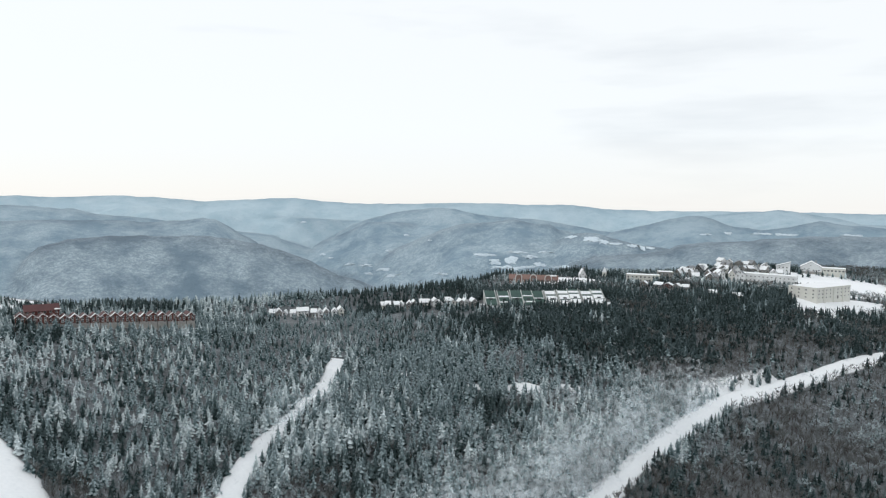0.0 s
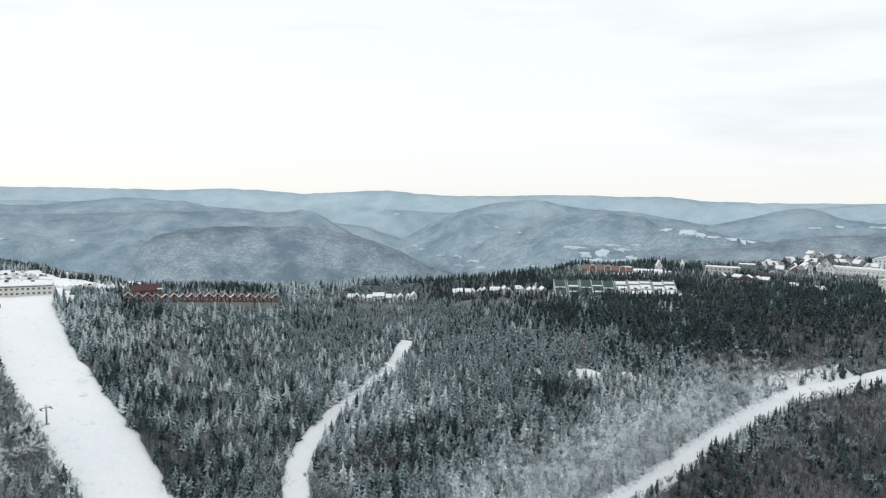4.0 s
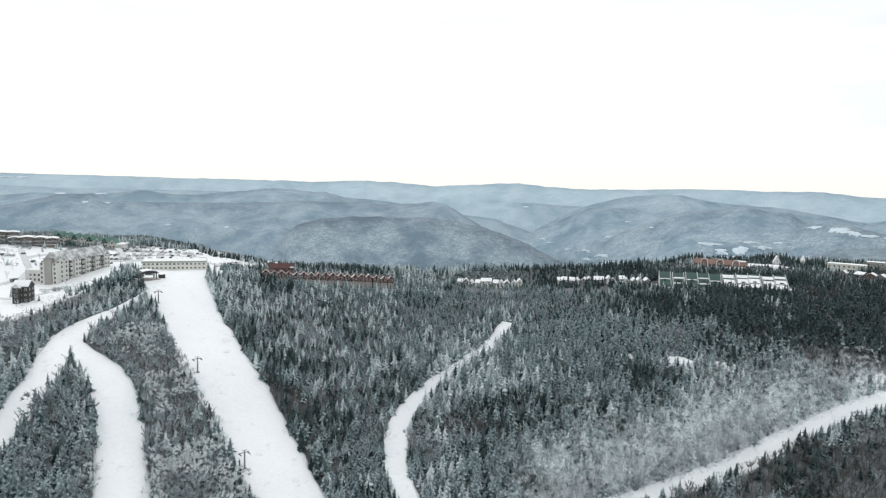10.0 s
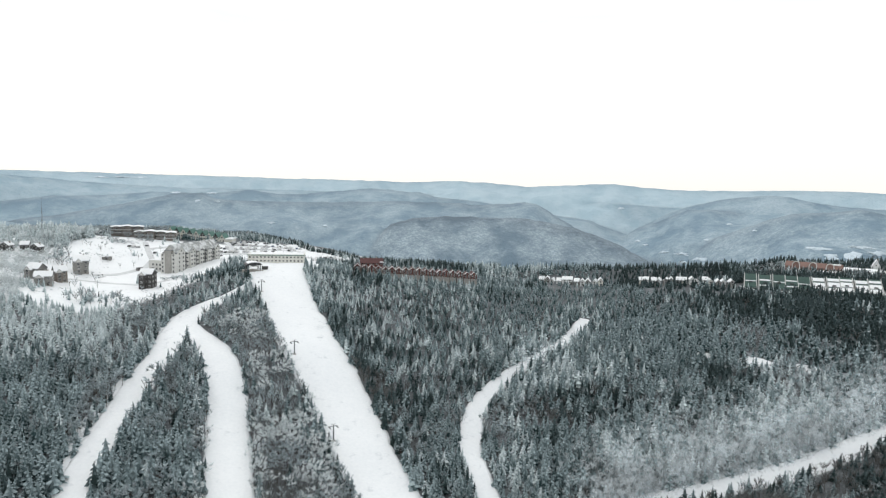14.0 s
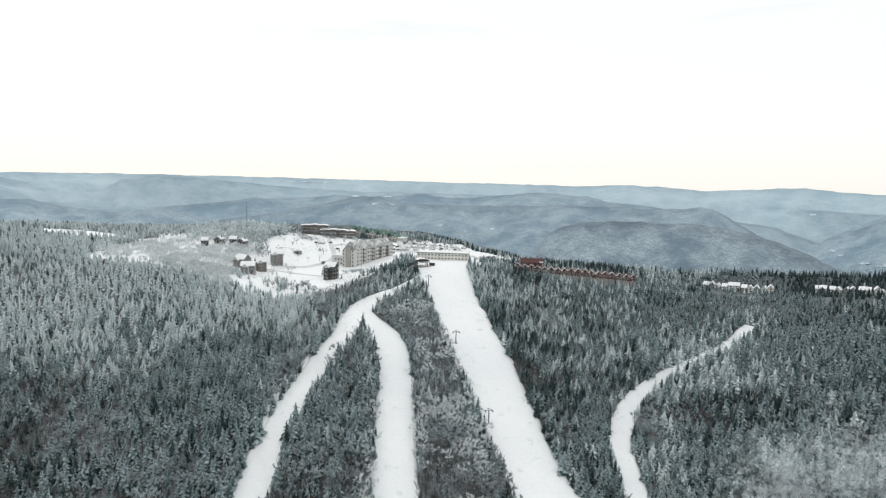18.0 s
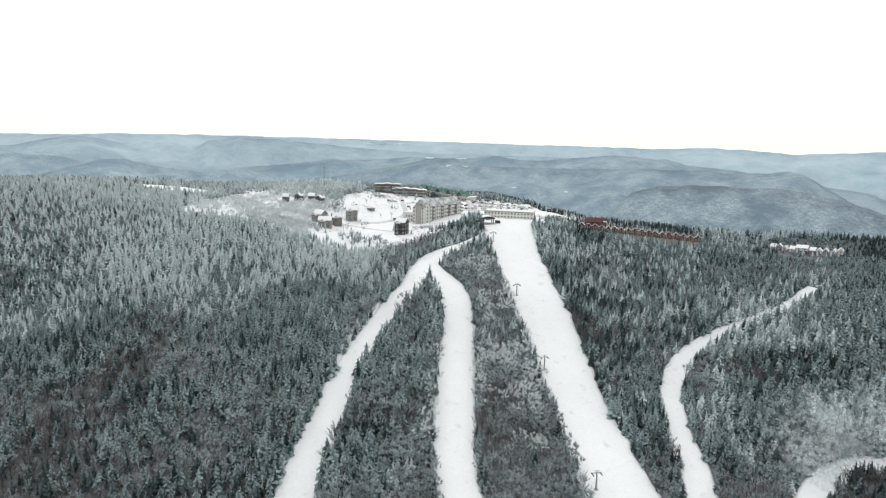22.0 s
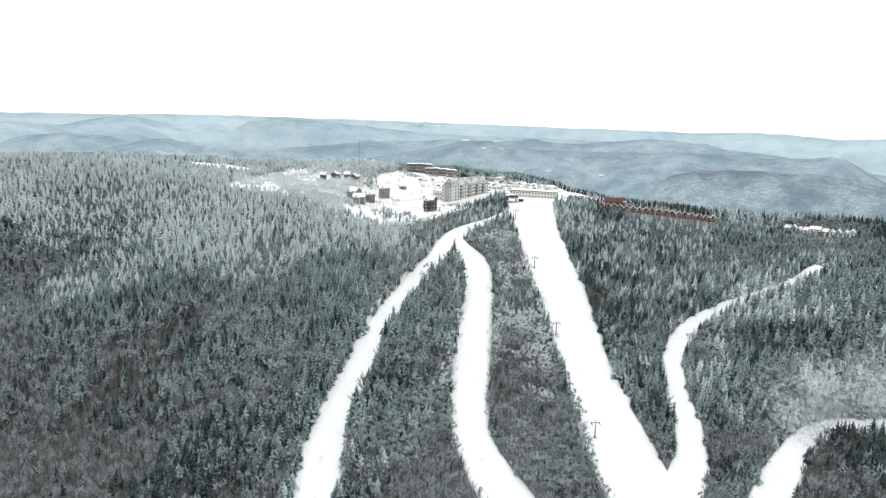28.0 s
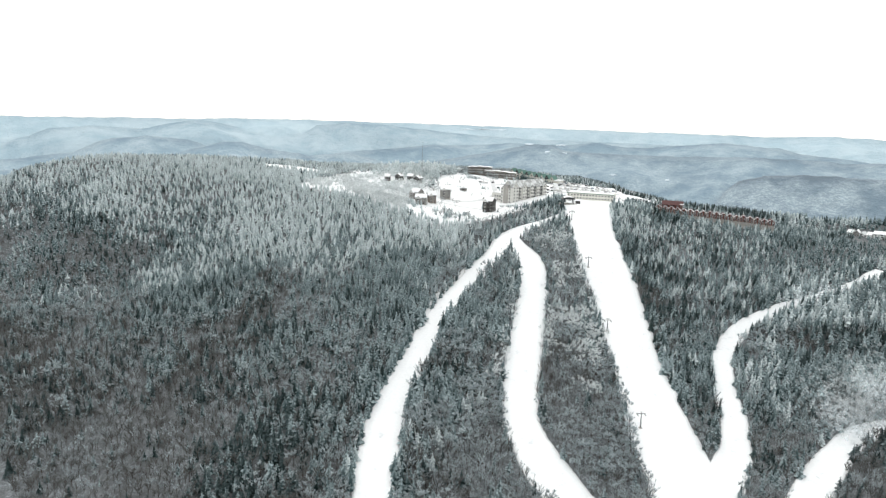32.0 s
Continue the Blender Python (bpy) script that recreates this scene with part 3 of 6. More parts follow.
def build_run(name, points, label, lift=0.9, mat=EDGED_SNOW, skirt=2.6):
    """A strip of snow along a line, with a skirt that thins out among the trees."""
    mid = resample(points, 4.0)
    along = np.gradient(mid[:, :2], axis=0)
    along /= np.linalg.norm(along, axis=1)[:, None]
    side = np.stack([along[:, 1], -along[:, 0]], -1)
    cross = np.array((-2.0, -1.6, -1.3, -1.1, -1, -.9, -.75, -.5, -.25, 0, .25, .5, .75, .9, 1, 1.1, 1.3, 1.6, 2.0))
    wave = [1 + 0.15 * fractal(np.arange(len(mid)) / 3.0, np.zeros(len(mid)) + s, 3, 70 + s) for s in (0, 5)]
    half = np.where(cross[None] < 0, wave[0][:, None], wave[1][:, None]) * mid[:, 2:3]
    out = np.clip(np.abs(cross) - 1, 0, 1)[None]
    offset = np.sign(cross)[None] * (half * np.clip(np.abs(cross), 0, 1)[None] + out * skirt)
    x, y = mid[:, :1] + side[:, :1] * offset, mid[:, 1:2] + side[:, 1:] * offset
    z = near_land(x, y) + lift - (lift - 0.1) * np.clip(out * 1.2, 0, 1) - 0.5 * out + 0.25 * fractal(x / 5, y / 5, 2, 9)
    me = mesh_from(name, np.stack([x, y, z], -1).reshape(-1, 3), grid_faces(len(mid), len(cross))[:, ::-1], [mat], None, True)
    me.attributes.new("depth", "FLOAT", "POINT").data.foreach_set("value", np.broadcast_to(1 - out, x.shape).ravel().astype(np.float32))
    tagged(new(name, me), label, "ski run", kind="structure")


def build_field(name, x0, y0, a, b, turn, label):
    rings, spokes = 16, 72
    q, w = np.meshgrid(np.linspace(0.01, 1.35, rings), np.linspace(0, 2 * math.pi, spokes, endpoint=False), indexing="ij")
    edge = 1 + 0.45 * fractal(np.cos(w) * 2.5 + x0, np.sin(w) * 2.5 + y0, 3, 5)
    u, v = q * a * edge * np.cos(w), q * b * edge * np.sin(w)
    c, s = math.cos(radians(turn)), math.sin(radians(turn))
    x, y = x0 + c * u - s * v, y0 + s * u + c * v
    out = np.clip((q - 0.97) / 0.38, 0, 1)
    z = near_land(x, y) + 0.7 - 0.9 * out + 0.3 * fractal(x / 9, y / 9, 2, 8)
    me = mesh_from(name, np.stack([x, y, z], -1).reshape(-1, 3), grid_faces(rings, spokes, True), [EDGED_SNOW], None, True)
    me.attributes.new("depth", "FLOAT", "POINT").data.foreach_set("value", (1 - out).ravel().astype(np.float32))
    tagged(new(name, me), label, "snow field", kind="structure")


RUN_LABELS = {"main": "wide groomed white ski run below the lift", "middle": "groomed white ski run between strips of trees", "west": "white ski run along the frosted forest",
              "east": "narrow winding snow track through the trees", "far": "snow-covered track in drifting snow"}
# pale snow laid among the trees beside the east track to stand in for mist
build_run("snow_verge", [(x, y + 8, 1 + 8 * math.sin(math.pi * (k + .3) / 7)) for k, (x, y, w) in enumerate(RUNS["far"][7:14])], "pale snow standing in for mist among trees beside a track", 0.35, EDGED_SNOW, 15)
build_run("snow_verge_village", [(-150, 498, 10), (-175, 530, 18), (-190, 560, 26), (-200, 590, 26), (-205, 625, 14)], "thin snow among rimed trees and houses", 0.35, EDGED_SNOW, 24)
build_run("snow_verge_west", [(x - 7, y, 2 + 1.5 * math.sin(y / 23)) for x, y, w in RUNS["west"][5:15]], "thin snow between trunks beside a run", 0.3, EDGED_SNOW, 7)
for key, pts in RUNS.items():
    build_run("ski_run_" + key, pts, RUN_LABELS[key])
PACKED = material("packed_snow", snow_build((0.66, 0.675, 0.69), (0.50, 0.515, 0.53), True), 0.7)
for key, (fx, fy, fa, fb, ft) in FIELDS.items():
    build_field("snow_field_" + key, fx, fy, fa, fb, ft, "open ground under smooth fresh snow")

# driven lanes through the village and round the lots
for n_, lane in enumerate((((-150, 528), (-128, 532), (-106, 530), (-88, 527), (-74, 540)), ((-128, 552), (-112, 562), (-98, 580), (-96, 604), (-104, 632), (-112, 665)), ((-96, 604), (-70, 628), (-40, 634), (0, 626), (40, 616), (62, 606)),
                           ((-30, 600), (-34, 632), (-40, 664), (-46, 694)), ((-46, 653), (-10, 655), (26, 650)), ((-44, 672), (-8, 675), (26, 668)), ((-104, 640), (-84, 668), (-60, 690)))):
    build_run("lane_%d" % n_, [(a, b, 2.2) for a, b in lane], "narrow driven lane of packed grey snow", 1.0, PACKED, 0.6)

# ---- snowed fields in the far valley ----
def far_spot(bearing, angle):
    """Where a level-headed look from the mountain top along that bearing and angle meets the land."""
    r = np.arange(1200.0, 4800.0, 10.0)
    x, y = -r * math.sin(radians(bearing)), r * math.cos(radians(bearing))
    z = land(x, y)[0]
    k = int(np.argmax(z > 150 + r * math.tan(radians(angle))))
    return x[k], y[k], r[k]


def build_far_field(name, bearing, angle, wide, deep, seed):
    """A field outlined by bearing and angle to look level from the viewpoint, ragged at the edges."""
    r0 = far_spot(bearing, angle)[2]
    rings, spokes = 5, 24
    q, w = np.meshgrid(np.linspace(0.02, 1, rings), np.linspace(0, 2 * math.pi, spokes, endpoint=False), indexing="ij")
    edge = 1 + 1.3 * fractal(np.cos(w) * 1.7 + seed, np.sin(w) * 1.7, 4, seed)
    b = np.radians(bearing) - q * edge * np.cos(w) * wide / r0
    up = math.tan(radians(angle)) + q * edge * np.sin(w) * deep / r0
    r = np.arange(r0 - 240, r0 + 300, 6.0)
    x, y = -np.sin(b)[..., None] * r, np.cos(b)[..., None] * r
    z = land(x, y)[0]
    k = np.argmax(z > 150 + r * up[..., None], axis=-1)
    k = np.clip(k, int(np.median(k)) - 6, int(np.median(k)) + 6)[..., None]
    x, y, z = (np.take_along_axis(c, k, -1)[..., 0] for c in (x, y, z))
    me = mesh_from(name, np.stack([x, y, z + 3.0 - 2.0 * q**6], -1).reshape(-1, 3), grid_faces(rings, spokes, True), [HAZED_SNOW], None, True)
    tagged(new(name, me), "white snowed field far off in the valley", "snow field", kind="structure")


for n_, row in enumerate(((-29.8, -4.55, 12, 4), (-30.5, -4.82, 14, 3), (-31.8, -5.36, 26, 4), (-33.2, -5.44, 34, 5), (-34.6, -5.71, 26, 5), (-33.4, -6.09, 20, 4), (-35.2, -6.2, 40, 5), (-39.2, -6.02, 22, 3),
                             (-42.5, -4.35, 34, 4), (-43.5, -4.97, 22, 9), (-44.8, -4.79, 20, 12), (-44.4, -5.41, 46, 7), (-46.4, -4.43, 26, 6), (-47.2, -5.1, 26, 8), (-48.8, -5.19, 30, 4), (-47.6, -4.03, 24, 3), (-45.4, -4.1, 40, 3), (-46.0, -5.3, 34, 4),
                             (-49.8, -2.72, 24, 8), (-51.2, -2.86, 30, 12), (-52.1, -3.05, 24, 9), (-53.2, -3.17, 26, 6), (-54.7, -3.29, 32, 5), (-56.0, -3.43, 24, 4), (-62.1, -2.07, 18, 5), (-64.4, -2.03, 46, 4), (-65.9, -2.06, 40, 4), (-70.2, -1.92, 40, 4), (-60.4, -2.22, 26, 3),
                             (12.6, -0.48, 46, 4), (11.0, -0.44, 60, 3), (9.8, -0.41, 30, 3), (7.3, -1.53, 22, 4), (4.8, -1.53, 26, 4), (5.8, -2.15, 12, 4), (4.4, -2.22, 10, 3), (0.3, -3.87, 14, 4), (-4.1, -4.03, 8, 3), (-28.4, -2.0, 20, 4), (-36.6, -2.9, 14, 3), (-35.0, -4.2, 10, 3), (-38.4, -3.3, 12, 3))):
    build_far_field("snow_field_far_%d" % n_, *row, 3 + n_)


# ---- trees ----
def spruce_template(rnd, boughs, slim):
    """One spruce a metre high: trunk, dark core and single drooping boughs. Vertices, triangles, slots (0 bark, 1 needles), rime on each vertex."""
    verts, tris, slots, rime = [], [], [], []

    def add(v, t, s, e):
        base = len(verts)
        verts.extend(v)
        tris.extend([(a + base, b + base, c + base) for a, b, c in t])
        slots.extend([s] * len(t))
        rime.extend(e)
    w = 0.014
    add([(w, 0, -0.1), (-w * .5, w * .87, -0.1), (-w * .5, -w * .87, -0.1), (0, 0, 0.9)], [(0, 1, 3), (1, 2, 3), (2, 0, 3)], 0, [0] * 4)
    bx, by = rnd.gauss(0, .015), rnd.gauss(0, .015)
    core = [(slim * .62 * math.cos(a), slim * .62 * math.sin(a), .07) for a in [k * math.pi * .4 for k in range(5)]] + [(bx, by, .97)]
    add(core, [(k, (k + 1) % 5, 5) for k in range(5)], 1, [-.15] * 5 + [.55])
    whorl = rnd.random() * 6.28
    for k in range(boughs):
        f = ((k + rnd.random()) / boughs) ** 1.05
        h = .07 + .90 * f
        whorl += 2.4 + rnd.uniform(-.5, .5)
        r = (slim * (1 - f ** 1.35) + .045) * rnd.uniform(.72, 1.22)
        c, s = math.cos(whorl), math.sin(whorl)
        half = r * rnd.uniform(.34, .52)
        droop = r * rnd.uniform(.15, .55)
        mid = .58
        add([(bx * f, by * f, h + r * .22), (c * r * mid - s * half, s * r * mid + c * half, h - droop * .75), (c * r * mid * 1.05, s * r * mid * 1.05, h + r * .05), (c * r * mid + s * half, s * r * mid - c * half, h - droop * .75), (c * r, s * r, h - droop)],
            [(0, 1, 2), (0, 2, 3), (1, 4, 2), (2, 4, 3)], 1, [.15, rnd.uniform(.25, .7), rnd.uniform(.45, .8), rnd.uniform(.25, .7), rnd.uniform(.6, 1.1)])
    return np.array(verts), np.array(tris), np.array(slots), np.array(rime)


class Blades:
    """Three-cornered blades gathered into one tree: trunk, limbs (slot 0) and twigs (slot 1)."""

    def __init__(self, rnd):
        self.rnd, self.verts, self.tris, self.slots, self.rime = rnd, [], [], [], []

    def add(self, p, q, w, slot):
        base, g = len(self.verts), self.rnd.gauss
        side = (q - p).cross(Vector((g(0, 1), g(0, 1), g(0, 1)))).normalized() * w
        self.verts.extend([tuple(p - side), tuple(p + side), tuple(q)])
        self.tris.append((base, base + 1, base + 2))
        self.slots.append(slot)
        self.rime.extend((.35, .35, 1.0) if slot else (0, 0, .2))

    def done(self):
        v = np.array(self.verts)
        v[:, 2] *= 1.0 / max(1.0, v[:, 2].max())
        return v, np.array(self.tris), np.array(self.slots), np.array(self.rime)


def round_template(rnd, limbs, twigs, spread):
    """One leafless tree a metre high: trunk, limbs, and a round crown of fine twigs in tufts."""
    b = Blades(rnd)
    fork = Vector((rnd.gauss(0, .02), rnd.gauss(0, .02), .46))
    b.add(Vector((0, 0, -.1)), Vector((fork.x, fork.y, .8)), .016, 0)
    b.add(Vector((0, 0, -.1)), Vector((fork.x, fork.y, .7)), .016, 0)
    for k in range(limbs):
        a, up = 2 * math.pi * (k + rnd.uniform(-.3, .3)) / limbs * 2.4, rnd.uniform(-.15, 1.0)
        flat = math.sqrt(max(0.05, 1 - min(1, up) ** 2))
        d = Vector((math.cos(a) * flat, math.sin(a) * flat, up))
        tuft = Vector((fork.x + d.x * spread * .72, fork.y + d.y * spread * .72, .56 + .27 * d.z))
        b.add(fork, tuft, .010, 0)
        for _ in range(twigs):
            o = Vector((rnd.gauss(0, .8), rnd.gauss(0, .8), rnd.gauss(.9, .8))).normalized()
            o = (o + d * .5).normalized()
            start = tuft + o * rnd.uniform(-.05, .04)
            b.add(start, start + o * rnd.uniform(.12, .22), rnd.uniform(.014, .034), 1)
    return b.done()


def upright_template(rnd, limbs, twigs, spread):
    """One slender leafless tree a metre high, drawn up by its neighbours: long bare stem, steep limbs, twigs like a brush."""
    b = Blades(rnd)
    top = Vector((rnd.gauss(0, .03), rnd.gauss(0, .03), .9))
    for _ in range(2):
        b.add(Vector((0, 0, -.08)), top, .017, 0)
    for k in range(limbs):
        a = 2.4 * k + rnd.uniform(-.5, .5)
        f = rnd.uniform(.22, .66)
        low = top * f
        out = spread * rnd.uniform(.45, 1.0)
        tip = Vector((top.x * f + math.cos(a) * out, top.y * f + math.sin(a) * out, min(.94, f + rnd.uniform(.22, .42))))
        b.add(low, tip, .009, 0)
        for _ in range(twigs):
            start = low.lerp(tip, rnd.uniform(.30, 1.0))
            o = Vector((math.cos(a) * .3 + rnd.gauss(0, .45), math.sin(a) * .3 + rnd.gauss(0, .45), .9)).normalized()
            b.add(start, start + o * rnd.uniform(.07, .16), rnd.uniform(.009, .020), 1)
    return b.done()


def grove(name, label, spots, heights, templates, mats, seed):
    """Many trees in one mesh."""
    rng = np.random.default_rng(seed)
    which = rng.integers(0, len(templates), len(spots))
    vs, fs, ss, rs, base = [], [], [], [], 0
    for k, (v, t, s, e) in enumerate(templates):
        m = which == k
        n = int(m.sum())
        if not n:
            continue
        a, h = rng.uniform(0, 2 * math.pi, n), heights[m]
        wide = h * rng.uniform(0.85, 1.2, n)
        c, sn = np.cos(a) * wide, np.sin(a) * wide
        lean = rng.normal(0, 0.03, (n, 2))
        x = v[None, :, 0] * c[:, None] - v[None, :, 1] * sn[:, None] + v[None, :, 2] * (lean[:, :1] * h[:, None]) + spots[m][:, :1]
        y = v[None, :, 0] * sn[:, None] + v[None, :, 1] * c[:, None] + v[None, :, 2] * (lean[:, 1:] * h[:, None]) + spots[m][:, 1:2]
        z = v[None, :, 2] * h[:, None] + spots[m][:, 2:3]
        vs.append(np.stack([x, y, z], -1).reshape(-1, 3))
        fs.append((t[None] + (np.arange(n) * len(v))[:, None, None] + base).reshape(-1, 3))
        ss.append(np.tile(s, n))
        rs.append((e[None] * rng.uniform(0.55, 1.25, n)[:, None]).ravel())
        base += n * len(v)
    if vs:
        me = mesh_from(name, np.concatenate(vs), np.concatenate(fs), mats, np.concatenate(ss))
        me.attributes.new("rime", "FLOAT", "POINT").data.foreach_set("value", np.concatenate(rs).astype(np.float32))
        tagged(new(name, me), label, "woodland", kind="stuff")


def along_run(x, y, points, margin):
    """True where (x, y) lies on a run."""
    inside = np.zeros(x.shape, bool)
    for (ax, ay, aw), (bx, by, bw) in zip(points[:-1], points[1:]):
        dx, dy = bx - ax, by - ay
        t = np.clip(((x - ax) * dx + (y - ay) * dy) / (dx * dx + dy * dy), 0, 1)
        inside |= np.hypot(x - ax - t * dx, y - ay - t * dy) < aw + t * (bw - aw) + margin
    return inside


def on_field(x, y, name, grow=1.0):
    fx, fy, a, b, turn = FIELDS[name]
    c, s = math.cos(radians(turn)), math.sin(radians(turn))
    u, v = (x - fx) * c + (y - fy) * s, -(x - fx) * s + (y - fy) * c
    return (u / a / grow)**2 + (v / b / grow)**2 < 1


# kept clear round the buildings: x, y, radius
VILLAGE_YARDS = [(-75, 578, 17), (-58, 590, 20), (-52, 612, 20), (-15, 582, 16), (15, 578, 16), (-17, 518, 11), (-85, 515, 9), (-137, 557, 9), (-148, 510, 15), (-132, 702, 20), (-108, 697, 22), (-74, 722, 22), (-95, 722, 16), (-55, 718, 18), (-82, 694, 18), (-62, 694, 18), (-44, 690, 17), (-36, 706, 16), (-45, 665, 18), (-30, 682, 16), (-70, 670, 14), (-20, 694, 14)]
ROW_YARDS = [(66, 540, 8), (74, 546, 12), (90, 537, 7), (108, 534, 7), (126, 532, 7), (142, 530, 7), (153, 529, 6), (222, 540, 9), (240, 528, 9), (283, 486, 9), (302, 472, 9), (321, 458, 9), (212, 522, 8), (229, 511, 8), (296, 506, 9), (316, 492, 9), (334, 479, 9), (355, 468, 14), (375, 452, 15), (397, 436, 15), (418, 420, 14), (442, 524, 14)]
TOWN_YARDS = [(462, 502, 14), (562, 325, 16), (583, 322, 18), (604, 318, 18), (632, 405, 13), (636, 389, 14), (640, 372, 13), (616, 392, 10), (537, 457, 14), (528, 450, 8), (772, 400, 16), (780, 380, 16), (714, 407, 9)]
GROVE_HOUSES = [(-203, 577), (-193, 585), (-183, 591), (-174, 588)]
YARDS = VILLAGE_YARDS + ROW_YARDS + TOWN_YARDS


def white_grove(x, y):
    """The open wood west of the village, where every twig is white."""
    return (x > -265 + 0.25 * (y - 500)) & (x < np.interp(y, (455, 520, 640, 670), (-146, -160, -164, -150))) & (y > np.interp(x, (-260, -200, -146), (500, 476, 462))) & (y < 672)


def scatter():
    """Tree spots over the mountain top: x, y, z, sorted into stands."""
    rng = np.random.default_rng(5)
    step = 3.3
    gx, gy = np.meshgrid(np.arange(-620, 900, step), np.arange(120, 900, step))
    x = (gx + rng.uniform(-.48, .48, gx.shape) * step).ravel()
    y = (gy + rng.uniform(-.48, .48, gy.shape) * step).ravel()
    r, bearing = np.hypot(x, y), np.degrees(np.arctan2(-x, y))
    rim = np.interp(bearing, [a for a, _ in RIM], [b for _, b in RIM])
    keep = (r < rim + 32) & (bearing > -84) & (bearing < 58) & (r > 150)
    # past the first crest only a thinner cover shows
    keep &= (r < np.where((x > 20) & (x < 200), 620, 480)) | (rng.random(x.shape) < np.interp(r, (480, 650, 950), (1.0, 0.85, 0.6)))
    for pts in RUNS.values():
        keep &= ~along_run(x, y, pts, 0.0)
    for name in FIELDS:
        keep &= ~on_field(x, y, name) | (rng.random(x.shape) < (0.72 if name == "rime_grove" else 0.05 if name.startswith("village") else 0.22 if name.startswith("town") else 0.16 if name.startswith("clearing") else 0.0))
    for yx, yy, yr in YARDS:
        keep &= np.hypot(x - yx, y - yy) > yr
    keep &= ~white_grove(x, y)
    copse = np.exp(-((x + 107) / 11)**2 - ((y - 475) / 8)**2) + 0.7 * np.exp(-((x + 150) / 10)**2 - ((y - 490) / 8)**2) + 0.35 * np.exp(-((x + 116) / 24)**2 - ((y - 681) / 5)**2)
    keep |= (rng.random(x.shape) < copse * 1.6) & (r < rim)
    # low scrub along the edge behind the lots
    keep |= (bearing > -9) & (bearing < 4) & (r > rim - 15) & (r < rim + 16)
    x, y = x[keep], y[keep]
    return x, y, near_land(x, y), rng


